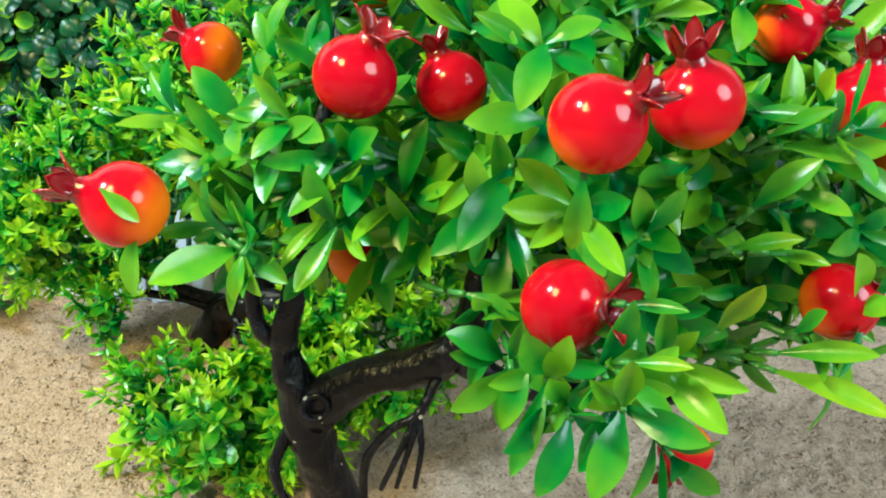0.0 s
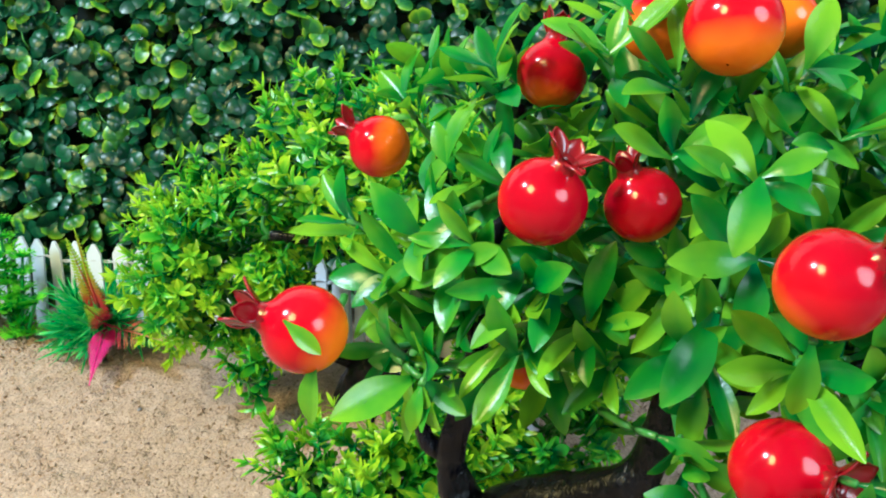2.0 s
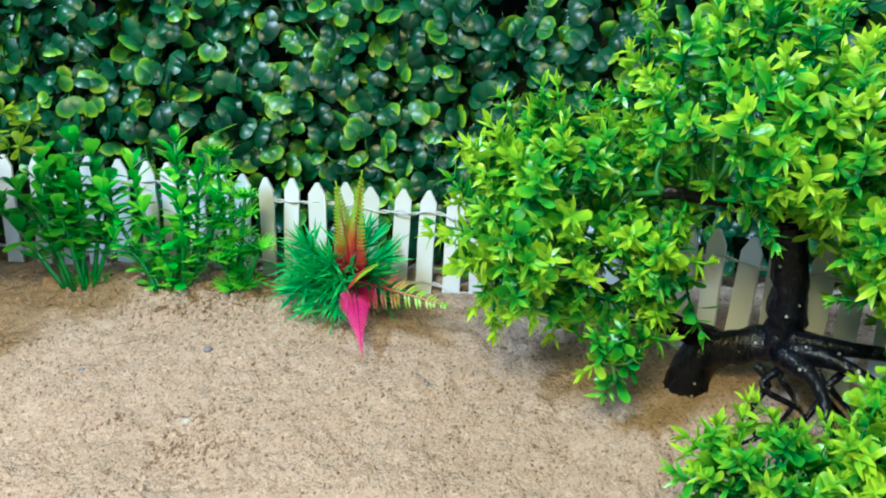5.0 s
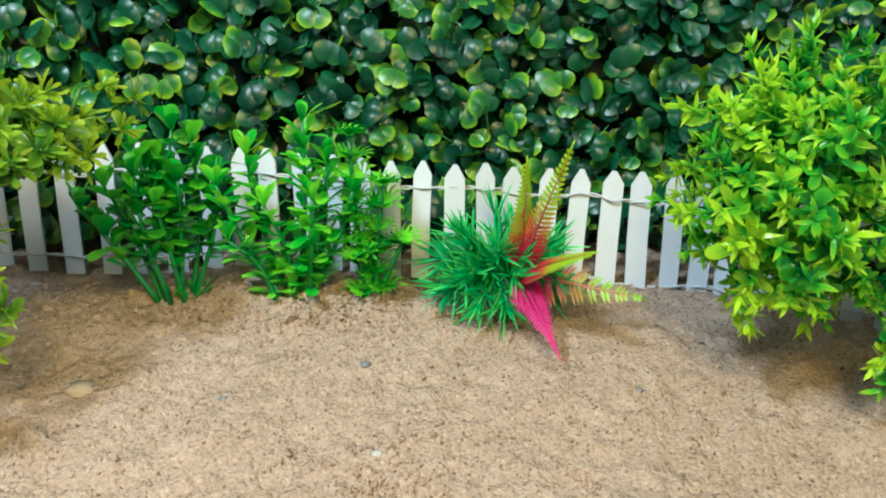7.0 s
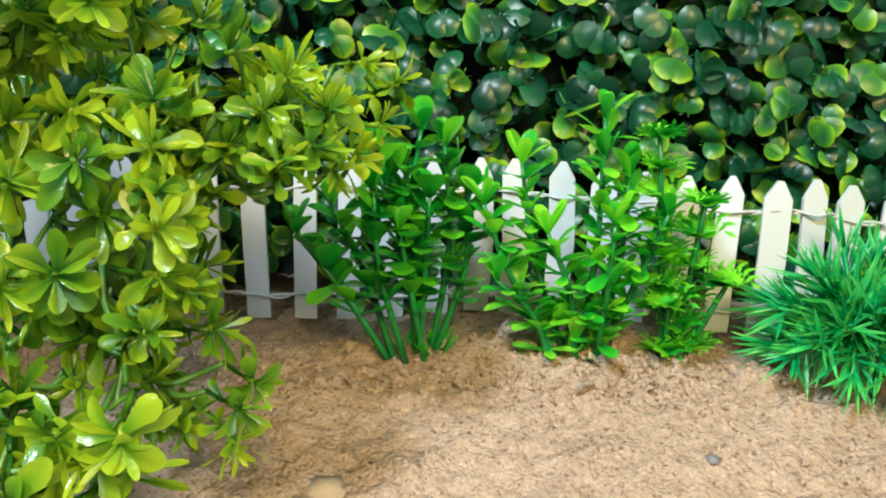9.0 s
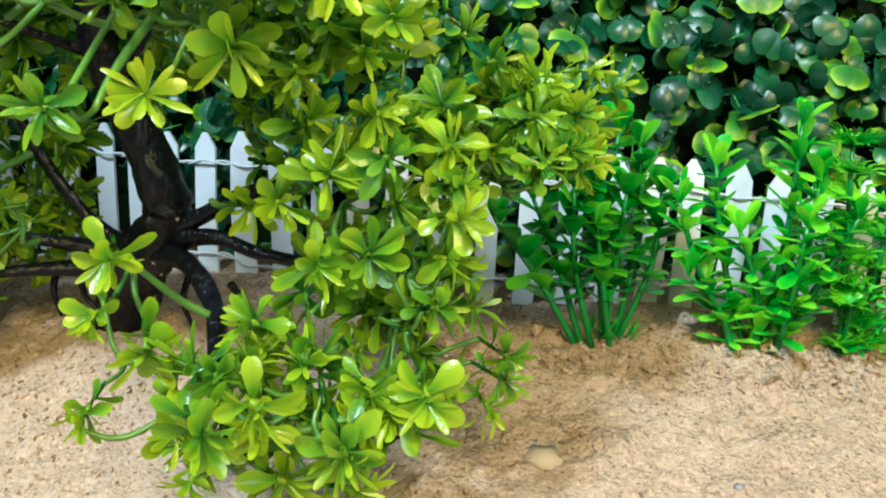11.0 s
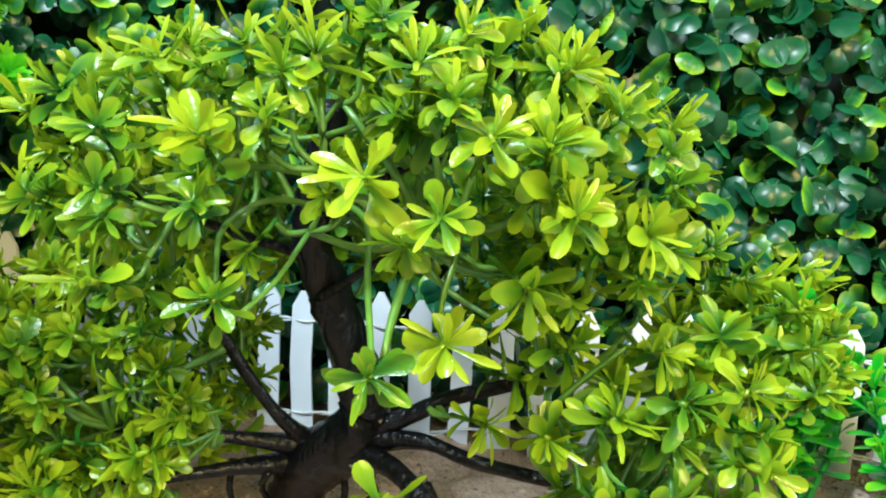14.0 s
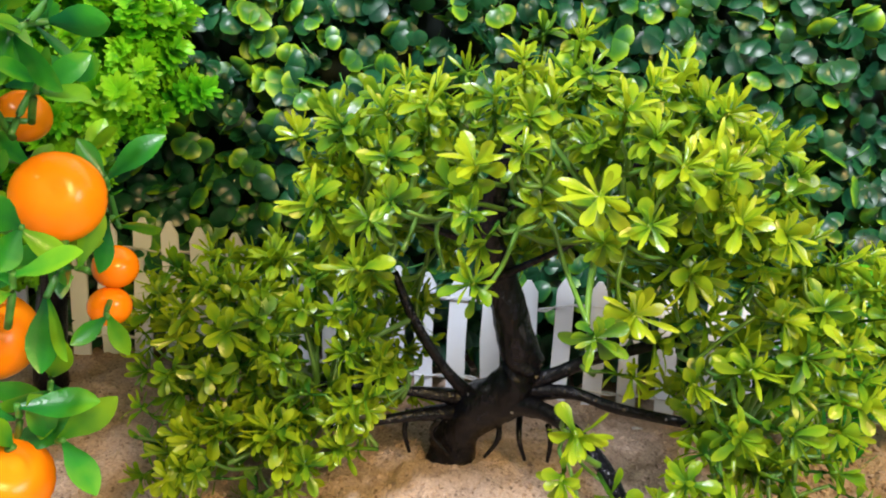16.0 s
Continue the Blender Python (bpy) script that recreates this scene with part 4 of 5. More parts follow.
# place, the way that its crown points, size
POM_FRUITS = (
    ((-0.0268, 0.2700, 0.2100), (-0.75, -0.25, 0.30), 1.05), ((0.0371, 0.2767, 0.2460), (0.38, -0.30, 0.75), 1.03), ((0.0651, 0.2900, 0.2440), (-0.35, -0.20, 0.75), 0.92),
    ((0.0977, 0.2359, 0.2352), (0.50, -0.45, 0.45), 1.03), ((0.1265, 0.2510, 0.2402), (-0.25, -0.30, 0.75), 1.03), ((0.0936, 0.2434, 0.1887), (0.60, -0.62, 0.12), 1.03),
    ((-0.0200, 0.3480, 0.2550), (-0.75, 0.0, 0.45), 0.95), ((0.1640, 0.2860, 0.2620), (0.80, -0.45, 0.30), 0.88), ((0.1830, 0.2740, 0.2410), (0.0, -0.1, 1.0), 0.95),
    ((0.1790, 0.2680, 0.1835), (0.75, -0.2, 0.2), 0.98), ((0.0329, 0.3387, 0.1811), (0.3, 0.3, 0.3), 0.95), ((0.1700, 0.3600, 0.0940), (-0.3, 0.2, -0.75), 1.0),
    ((0.0396, 0.3250, 0.2802), (0.10, 0.0, 1.0), 0.95), ((0.0834, 0.2784, 0.2911), (0.2, 0.6, 0.8), 1.05), ((0.0685, 0.3050, 0.2938), (0.0, 0.6, 0.8), 0.90), ((0.152, 0.330, 0.304), (0.2, 0.6, 0.7), 1.0),
    ((0.108, 0.325, 0.296), (0.2, 0.5, 0.7), 0.95), ((0.205, 0.285, 0.222), (0.6, 0.4, 0.2), 0.9),
)
POM_SPRIGS_LEFT = (
    (0.009, 0.274, 0.198), (0.004, 0.276, 0.199), (-0.002, 0.280, 0.203), (0.022, 0.292, 0.190), (0.040, 0.300, 0.194), (0.058, 0.284, 0.198), (-0.006, 0.289, 0.221), (-0.022, 0.307, 0.234), (-0.002, 0.312, 0.243), (0.014, 0.295, 0.230), (0.023, 0.285, 0.217), (0.036, 0.287, 0.220), (0.053, 0.299, 0.221),
    (0.030, 0.279, 0.207), (0.011, 0.292, 0.209), (0.051, 0.282, 0.211), (0.006, 0.344, 0.277), (0.036, 0.349, 0.272), (0.056, 0.310, 0.237), (0.073, 0.320, 0.265), (0.088, 0.290, 0.250),
    (0.103, 0.288, 0.257), (0.110, 0.316, 0.270), (0.126, 0.303, 0.266), (0.144, 0.318, 0.274), (0.078, 0.349, 0.278), (0.073, 0.289, 0.227), (0.074, 0.267, 0.209), (0.088, 0.278, 0.220))
POM_SPRIGS_RIGHT = (
    (0.080, 0.266, 0.209), (0.096, 0.245, 0.213), (0.109, 0.253, 0.213), (0.123, 0.261, 0.218), (0.115, 0.250, 0.206), (0.139, 0.276, 0.209), (0.157, 0.282, 0.224), (0.160, 0.271, 0.233),
    (0.170, 0.266, 0.226), (0.162, 0.279, 0.211), (0.173, 0.282, 0.196), (0.165, 0.247, 0.234), (0.163, 0.303, 0.245), (0.185, 0.304, 0.265), (0.076, 0.260, 0.182), (0.080, 0.245, 0.171),
    (0.088, 0.234, 0.172), (0.102, 0.233, 0.173), (0.114, 0.246, 0.187), (0.118, 0.240, 0.174), (0.106, 0.229, 0.166), (0.093, 0.230, 0.164), (0.175, 0.261, 0.168), (0.178, 0.283, 0.169))
POM_SPRIGS_TOP = (
    (0.183, 0.262, 0.184), (0.153, 0.292, 0.164), (0.143, 0.292, 0.154), (0.148, 0.298, 0.179), (0.131, 0.265, 0.137), (-0.004, 0.368, 0.280), (-0.011, 0.348, 0.271), (0.025, 0.348, 0.281),
    (0.044, 0.346, 0.275), (0.063, 0.362, 0.298), (0.065, 0.321, 0.276), (0.077, 0.308, 0.275), (0.091, 0.303, 0.270), (0.107, 0.300, 0.275), (0.122, 0.316, 0.286), (0.152, 0.317, 0.286), (0.136, 0.303, 0.271))
POM_LEAVES = [leaf_geo(n, w, "oval", 11, f, c, 5) for n, w, f, c in ((0.0200, 0.0074, 0.30, -0.28), (0.0210, 0.0070, 0.45, 0.16), (0.0185, 0.0080, 0.20, -0.45), (0.0225, 0.0058, 0.50, -0.08))]


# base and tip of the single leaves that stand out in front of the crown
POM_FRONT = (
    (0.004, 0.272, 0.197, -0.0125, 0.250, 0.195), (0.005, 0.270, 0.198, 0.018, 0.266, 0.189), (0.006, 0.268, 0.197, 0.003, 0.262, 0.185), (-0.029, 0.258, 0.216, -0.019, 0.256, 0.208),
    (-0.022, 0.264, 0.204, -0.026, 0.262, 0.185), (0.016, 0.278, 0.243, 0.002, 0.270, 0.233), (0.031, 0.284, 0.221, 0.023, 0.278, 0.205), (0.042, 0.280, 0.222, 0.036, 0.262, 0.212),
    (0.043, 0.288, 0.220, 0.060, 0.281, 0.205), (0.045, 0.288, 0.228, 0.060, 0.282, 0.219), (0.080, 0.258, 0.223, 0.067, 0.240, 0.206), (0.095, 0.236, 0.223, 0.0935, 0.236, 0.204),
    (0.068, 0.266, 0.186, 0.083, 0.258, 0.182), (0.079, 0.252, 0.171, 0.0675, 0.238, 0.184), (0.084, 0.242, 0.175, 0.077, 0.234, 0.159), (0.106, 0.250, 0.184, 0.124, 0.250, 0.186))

# base and tip of the paler, yellower leaves on the side away from the fence
POM_PALER = (
    (0.152, 0.258, 0.229, 0.171, 0.246, 0.229), (0.148, 0.258, 0.231, 0.158, 0.246, 0.239), (0.146, 0.258, 0.212, 0.156, 0.246, 0.227), (0.151, 0.258, 0.200, 0.161, 0.246, 0.200),
    (0.141, 0.258, 0.201, 0.153, 0.246, 0.206), (0.156, 0.258, 0.166, 0.182, 0.246, 0.159), (0.156, 0.258, 0.171, 0.176, 0.246, 0.175), (0.161, 0.258, 0.177, 0.165, 0.246, 0.186),
    (0.171, 0.258, 0.232, 0.173, 0.246, 0.240), (0.162, 0.258, 0.240, 0.160, 0.246, 0.250), (0.139, 0.258, 0.177, 0.145, 0.246, 0.195), (0.129, 0.258, 0.224, 0.111, 0.246, 0.218),
    (0.157, 0.258, 0.217, 0.167, 0.246, 0.214), (0.105, 0.232, 0.192, 0.117, 0.224, 0.193), (0.107, 0.232, 0.177, 0.119, 0.224, 0.179), (0.107, 0.232, 0.173, 0.117, 0.224, 0.166))


def sprig_leaves(r, m, count, spread=(18, 62)):
    """Poses for the leaves of one sprig, whorled round its tip."""
    out = []
    for k in range(count):
        a = 2 * math.pi * k / count + r.uniform(-0.4, 0.4)
        lift = r.uniform(*spread)
        back = -0.004 * (k % 3)
        out.append(m @ Matrix.Translation((0, 0, back)) @ Matrix.Rotation(a, 4, "Z") @ Matrix.Rotation(radians(lift), 4, "X") @ Matrix.Scale(r.uniform(0.75, 1.2), 4))
    return out


def hides(m, fruit, front):
    """Whether a leaf would lie over a fruit on the open side of the crown."""
    for part_way in (0.25, 0.6, 1.0):
        p = m @ Vector((0, 0.024 * part_way, 0))
        for c, radius in fruit:
            way = (Vector(front) - c).normalized()
            along = (p - c).dot(way)
            if along > -0.004 and ((p - c) - way * along).length < radius * 0.82:
                return True
    return False


def build_pomegranate():
    base = (0.030, 0.325, 0.035)
    tree = thing("pomegranate_bonsai", base, "plastic pomegranate bonsai with glossy red fruit and a black trunk", "artificial tree")
    trunk = tube_geo([((0.040, 0.330, 0.018), 0.0120), ((0.034, 0.325, 0.060), 0.0098), ((0.027, 0.318, 0.095), 0.0084), ((0.019, 0.310, 0.120), 0.0080), ((0.016, 0.306, 0.138), 0.0078),
                      ((0.0105, 0.304, 0.156), 0.0048), ((0.0145, 0.303, 0.176), 0.0042), ((0.018, 0.303, 0.190), 0.0036), ((0.020, 0.305, 0.218), 0.0030)], 16, 7, 0.2)
    part("trunk", trunk.mesh("trunk", M_BARK), tree, None, "black moulded trunk with ridged bark")
    limbs = [
        [((0.018, 0.306, 0.134), 0.009), ((0.036, 0.301, 0.147), 0.0072), ((0.054, 0.296, 0.153), 0.0068), ((0.069, 0.291, 0.162), 0.0062), ((0.074, 0.290, 0.180), 0.0045), ((0.078, 0.292, 0.205), 0.0035)],
        [((0.070, 0.290, 0.158), 0.005), ((0.086, 0.288, 0.150), 0.004), ((0.110, 0.280, 0.150), 0.0035), ((0.140, 0.280, 0.150), 0.003)],
        [((0.074, 0.290, 0.176), 0.004), ((0.100, 0.290, 0.190), 0.0035), ((0.140, 0.290, 0.205), 0.003)],
        [((0.010, 0.307, 0.158), 0.004), ((0.002, 0.306, 0.164), 0.003), ((0.000, 0.305, 0.180), 0.0025)],
        [((0.076, 0.292, 0.200), 0.004), ((0.090, 0.305, 0.240), 0.0035), ((0.100, 0.315, 0.275), 0.003)],
        [((0.015, 0.304, 0.200), 0.004), ((0.025, 0.318, 0.240), 0.003), ((0.030, 0.330, 0.270), 0.0025)],
    ]
    for line in limbs:
        part("limb", tube_geo(line, 10, 6, 0.14).mesh("limb", M_BARK), tree)
    knot = Geo()
    for k in range(14):
        a0 = 2 * math.pi * k / 14
        for j in range(6):
            b = 2 * math.pi * j / 6
            rr = 0.0042 + 0.0012 * math.cos(b)
            knot.v.append(Vector((rr * math.cos(a0), rr * math.sin(a0), 0.0012 * math.sin(b))))
            knot.uv.append((0.5, 0.5))
    knot.f = [(k * 6 + j, k * 6 + (j + 1) % 6, ((k + 1) % 14) * 6 + (j + 1) % 6, ((k + 1) % 14) * 6 + j) for k in range(14) for j in range(6)]
    part("knot", knot.mesh("knot", M_BARK), tree, aim((0.022, 0.2955, 0.139), (0.1, -1, 0.15)))
    roots = [
        [((0.062, 0.290, 0.152), 0.0020), ((0.056, 0.286, 0.141), 0.0016), ((0.046, 0.288, 0.134), 0.0016), ((0.038, 0.292, 0.118), 0.0016), ((0.040, 0.296, 0.085), 0.0014)],
        [((0.056, 0.286, 0.141), 0.0014), ((0.050, 0.284, 0.129), 0.0012), ((0.044, 0.286, 0.115), 0.0010)],
        [((0.056, 0.286, 0.141), 0.0014), ((0.053, 0.284, 0.130), 0.0012), ((0.049, 0.285, 0.116), 0.0008)],
        [((0.056, 0.286, 0.141), 0.0014), ((0.057, 0.284, 0.130), 0.0011), ((0.055, 0.285, 0.116), 0.0008)],
        [((0.012, 0.310, 0.128), 0.0025), ((0.006, 0.306, 0.112), 0.002), ((0.012, 0.306, 0.095), 0.0014)],
    ]
    for line in roots:
        part("root", tube_geo(line, 6, 5).mesh("root", M_BARK), tree)
    for k, (place, way, size) in enumerate(POM_FRUITS):
        m = aim(place, way, k * 1.3, size)
        fruit = part("pomegranate", POM_FRUIT_RIPE if k in (2, 6, 9, 10, 11, 13, 14, 15, 16) else POM_FRUIT, tree, m, "glossy red fruit shading to orange")
        part("calyx", POM_CALYX[k % 4], fruit, m, "dark red pointed crown")
    r = random.Random(14)
    meshes = [g.mesh("leaf", M_POM_LEAF) for g in POM_LEAVES]
    stem_mesh = tube_geo([((0, 0, -0.022), 0.0012), ((0, 0.001, -0.010), 0.0012), ((0, 0, 0.001), 0.0010)], 6, 3).mesh("sprig", M_STEM)
    open_fruit = [(Vector(p), 0.0118 * k) for p, _, k in POM_FRUITS[:7] + POM_FRUITS[12:14]]
    centre = Vector((0.090, 0.335, 0.205))
    for p in POM_SPRIGS_LEFT + POM_SPRIGS_RIGHT + POM_SPRIGS_TOP:
        d = (Vector(p) - centre).normalized() + Vector((r.uniform(-0.4, 0.4), -0.35 + r.uniform(-0.2, 0.2), 0.15 + r.uniform(-0.3, 0.4)))
        m = aim(Vector(p), d, r.uniform(0, 6.28))
        sprig = part("sprig", stem_mesh, tree, m)
        for lm in sprig_leaves(r, m, r.choice((6, 6, 7))):
            if not hides(lm, open_fruit, (0.03, 0.06, 0.26)):
                part("leaf", meshes[r.randrange(4)], sprig, lm)
    paler_meshes = [g.mesh("leaf", M_POM_PALER) for g in POM_LEAVES]
    for row in POM_FRONT + POM_PALER:
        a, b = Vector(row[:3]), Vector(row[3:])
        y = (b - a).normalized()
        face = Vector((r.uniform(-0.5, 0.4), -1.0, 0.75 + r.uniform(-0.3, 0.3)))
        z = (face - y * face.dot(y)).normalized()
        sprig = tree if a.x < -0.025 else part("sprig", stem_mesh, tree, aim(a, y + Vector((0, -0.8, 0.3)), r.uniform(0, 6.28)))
        part("leaf", paler_meshes[r.choice((0, 1, 3))] if row in POM_PALER else meshes[r.choice((0, 0, 2))], sprig, Matrix.Translation(a) @ Matrix((y.cross(z), y, z)).transposed().to_4x4() @ Matrix.Scale((b - a).length / 0.0200, 4))
    inner = Geo()
    for n in range(330):
        p, out = inside(r, (0.092, 0.314, 0.225), (0.108, 0.058, 0.080), 0.3) if n < 210 else inside(r, (0.165, 0.325, 0.215), (0.062, 0.050, 0.065), 0.2)
        if p.z < 0.198 and p.x < 0.078:
            continue
        m = aim(p, out + Vector((0, -0.2, 0.3)), r.uniform(0, 6.28))
        for lm in sprig_leaves(r, m, 5):
            if hides(lm, open_fruit, (0.03, 0.06, 0.26)):
                continue
            inner.add(POM_LEAVES[r.randrange(4)], lm)
    part("inner_foliage", inner.mesh("inner_foliage", M_POM_INNER), tree, None, "dense inner leaves", "stuff")


build_pomegranate()


# ---- orange bonsai ----
ORANGE_SPRIGS = (
    (-0.751, 0.429, 0.280), (-0.745, 0.432, 0.267), (-0.762, 0.444, 0.250), (-0.753, 0.472, 0.242), (-0.738, 0.456, 0.235), (-0.738, 0.464, 0.218),
    (-0.744, 0.416, 0.226), (-0.740, 0.404, 0.215), (-0.742, 0.424, 0.204), (-0.742, 0.448, 0.206), (-0.748, 0.473, 0.182), (-0.750, 0.418, 0.170),
    (-0.752, 0.440, 0.166), (-0.742, 0.428, 0.155), (-0.754, 0.421, 0.155), (-0.755, 0.454, 0.211), (-0.767, 0.464, 0.236), (-0.764, 0.432, 0.265),
    (-0.776, 0.446, 0.232), (-0.768, 0.431, 0.201), (-0.770, 0.431, 0.171))


def build_orange_tree():
    tree = thing("orange_bonsai", (-0.800, 0.47, 0.06), "plastic orange bonsai with bright oranges and pointed green leaves", "artificial tree")
    trunk = tube_geo([((-0.815, 0.475, 0.045), 0.013), ((-0.810, 0.475, 0.10), 0.010), ((-0.800, 0.472, 0.16), 0.008), ((-0.795, 0.475, 0.22), 0.006), ((-0.80, 0.48, 0.28), 0.004)], 12, 6, 0.18)
    part("trunk", trunk.mesh("trunk", M_BARK), tree)
    R = 1.0
    prof = [(0.001, 0.80)] + [(R * math.sin(a), R * math.cos(a) * 0.90 - 0.10 * math.exp(-(a / 0.30) ** 2)) for a in np.linspace(0.08, 3.05, 18)] + [(0.001, -0.90)]
    fruit = lathe_geo([(a, b) for a, b in reversed(prof)], 26).mesh("orange", M_ORANGE)
    open_fruit = []
    for place, way, size in (((-0.749, 0.446, 0.230), (0.3, -0.9, 0.3), 0.0148), ((-0.757, 0.500, 0.194), (0.2, -0.5, 0.8), 0.0090), ((-0.759, 0.498, 0.178), (0.3, -0.5, -0.6), 0.0086),
                             ((-0.772, 0.442, 0.183), (0.3, -0.6, 0.6), 0.0150), ((-0.760, 0.425, 0.141), (0.5, -0.5, 0.6), 0.0150), ((-0.785, 0.490, 0.252), (0.4, -0.5, 0.6), 0.010)):
        part("orange", fruit, tree, aim(place, way, 0.4, size), "glossy orange fruit")
        open_fruit.append((Vector(place), size * 0.9))
    r = random.Random(31)
    meshes = [leaf_geo(0.021, 0.0090, "oval", 9, f, c, 5).mesh("leaf", M_POM_LEAF) for f, c in ((0.18, -0.15), (0.28, 0.10), (0.12, -0.3))]
    stem_mesh = tube_geo([((0, 0, -0.025), 0.0012), ((0, 0.001, -0.010), 0.0012), ((0, 0, 0.001), 0.0010)], 6, 3).mesh("sprig", M_STEM)
    spots = [(Vector(p), Vector((0.5 + r.uniform(-0.5, 0.5), -0.5, r.uniform(-0.4, 0.8)))) for p in ORANGE_SPRIGS]
    # mostly unseen crown, added and enlarged to shade the sand and fence nearby
    for n in range(440):
        p, out = inside(r, (-0.870, 0.410, 0.305), (0.150, 0.130, 0.165), 0.35)
        if p.x > -0.800 and p.y < 0.44 and not (p.z > 0.33 and p.y < 0.39):
            continue
        spots.append((p, out + Vector((0.2, -0.2, 0.3))))
    for p, d in spots:
        m = aim(p, d, r.uniform(0, 6.28))
        sprig = part("sprig", stem_mesh, tree, m)
        for lm in sprig_leaves(r, m, 4):
            if hides(lm, open_fruit, (-0.60, 0.20, 0.27)):
                continue
            part("leaf", meshes[r.randrange(3)], sprig, lm)


build_orange_tree()


# ---- feathery tree at the hedge ----
def feather_geo(seed):
    """A stalk set with lobed, fan-like leaflets."""
    r = random.Random(seed)
    L = 0.026
    g = tube_geo([((0, 0, -0.006), 0.0008), ((0, 0.001, L * 0.5), 0.0007), ((0, 0.002, L), 0.0005)], 4, 3, 0.0, 0.1)
    for k in range(7):
        z = L * (0.10 + 0.90 * k / 6)
        for q in range(3 if k < 6 else 5):
            turn = Matrix.Translation((0, 0, z)) @ Matrix.Rotation(2.1 * q + k * 0.9 + r.uniform(-0.3, 0.3), 4, "Z") @ Matrix.Rotation(radians(r.uniform(10, 50) if k < 6 else r.uniform(50, 80)), 4, "X")
            for lobe in (-48, -24, 0, 24, 48):
                size = (0.0095 - 0.00006 * abs(lobe)) * r.uniform(0.85, 1.15)
                hang(g, leaf_geo(size, 0.0030, "spoon", 4, 0.2, -0.15), turn @ Matrix.Rotation(radians(lobe), 4, "Z"), 0.12 + 0.12 * k, 4 * min(5, k))
    return g


def build_feather_tree():
    tree = thing("feathery_bonsai", (-0.84, 0.60, 0.09), "plastic tree with feathery bright green sprays beside the hedge", "artificial tree")
    part("trunk", tube_geo([((-0.845, 0.602, 0.075), 0.010), ((-0.842, 0.600, 0.13), 0.008), ((-0.835, 0.600, 0.20), 0.006), ((-0.830, 0.598, 0.27), 0.004)], 10, 6, 0.15).mesh("trunk", M_BARK), tree)
    sprays = [feather_geo(s).mesh("spray", M_FEATHER) for s in range(5)]
    r = random.Random(17)
    for n in range(185):
        p, out = inside(r, (-0.835, 0.600, 0.280), (0.085, 0.040, 0.055), 0.3)
        if n >= 150:
            p, out = inside(r, (-0.885, 0.625, 0.185), (0.080, 0.024, 0.060), 0.2)
        d = out * 0.8 + Vector((0.1, -0.35, 0.7))
        part("spray", sprays[r.randrange(5)], tree, aim(p - d.normalized() * 0.02, d, r.uniform(0, 6.28), r.uniform(0.8, 1.15)))


build_feather_tree()


# ---- water plants by the fence ----
def stem_plant(name, label, place, stems, leaf_kind, leaf_len, leaf_wid, seed, whorl, gap, start, material):
    r = random.Random(seed)
    plant = thing(name, place, label, "artificial plant", "plants by the fence")
    foot = Vector(place)
    leaves = [leaf_geo(leaf_len, leaf_wid, leaf_kind, 7, f, c, 5).mesh("leaf", material) for f, c in ((0.15, -0.2), (0.25, 0.1))]
    for dx, dy, height in stems:
        a = foot + Vector((dx * 0.24 + r.uniform(-0.003, 0.003), dy * 0.5, -0.006))
        top = foot + Vector((dx, dy, height))
        mid = (a + top) / 2 + Vector((r.uniform(-0.006, 0.006), r.uniform(-0.004, 0.004), 0.004))
        line = [(a, 0.0016), (mid, 0.0013), (top, 0.0008)]
        stem = part("stem", tube_geo(line, 6, 5).mesh("stem", M_STEM_BRIGHT), plant)
        rows = smooth_line(line, 12)
        length = (top - a).length
        n = max(2, int(length * (1 - start) / gap))
        for k in range(n + 1):
            f = start + (1 - start) * k / n
            c = Vector(rows[min(len(rows) - 1, int(f * (len(rows) - 1)))][:3])
            count = whorl if k < n else whorl + 1
            for q in range(count):
                ang = 2 * math.pi * q / count + k * 1.1 + r.uniform(-0.4, 0.4)
                lift = r.uniform(-10, 60) if k < n else r.uniform(40, 80)
                m = Matrix.Translation(c) @ Matrix.Rotation(ang, 4, "Z") @ Matrix.Rotation(radians(lift), 4, "X") @ Matrix.Scale(r.uniform(0.75, 1.2), 4)
                part("leaf", leaves[r.randrange(2)], stem, m)
    basal = Geo()
    for q in range(16):
        ang = r.uniform(0, 6.28)
        basal.add(leaf_geo(0.012, 0.0025, "lance", 4, 0.2, 0.2), Matrix.Translation(foot + Vector((r.uniform(-0.008, 0.008), r.uniform(-0.006, 0.006), -0.001))) @ Matrix.Rotation(ang, 4, "Z") @ Matrix.Rotation(radians(r.uniform(10, 60)), 4, "X"), 0.1)
    part("basal_leaves", basal.mesh("basal_leaves", M_WATER_PLANT), plant)
    return plant


M_STEM_BRIGHT = plain_material("bright_green_stem", (0.006, 0.12, 0.022), (0.014, 0.20, 0.034), 0.35, 120.0)
M_WATER_DARK = leaf_material("dark_water_plant_leaf", (0.004, 0.13, 0.022), (0.018, 0.30, 0.020), (0.16, 0.62, 0.02), 0.28, 0.32, False, 0.36)
stem_plant("round_leaf_plant", "plastic water plant with dark stems and round green leaves", (-0.424, 0.588, 0.095),
           ((-0.050, -0.002, 0.046), (-0.036, -0.004, 0.058), (-0.022, 0.0, 0.078), (-0.014, 0.006, 0.068), (-0.003, 0.004, 0.086), (0.006, 0.006, 0.080), (0.001, -0.005, 0.062), (0.016, 0.004, 0.062), (-0.010, -0.008, 0.050), (-0.020, -0.006, 0.064)),
           "spoon", 0.0125, 0.0092, 51, 3, 0.0068, 0.34, M_WATER_DARK)
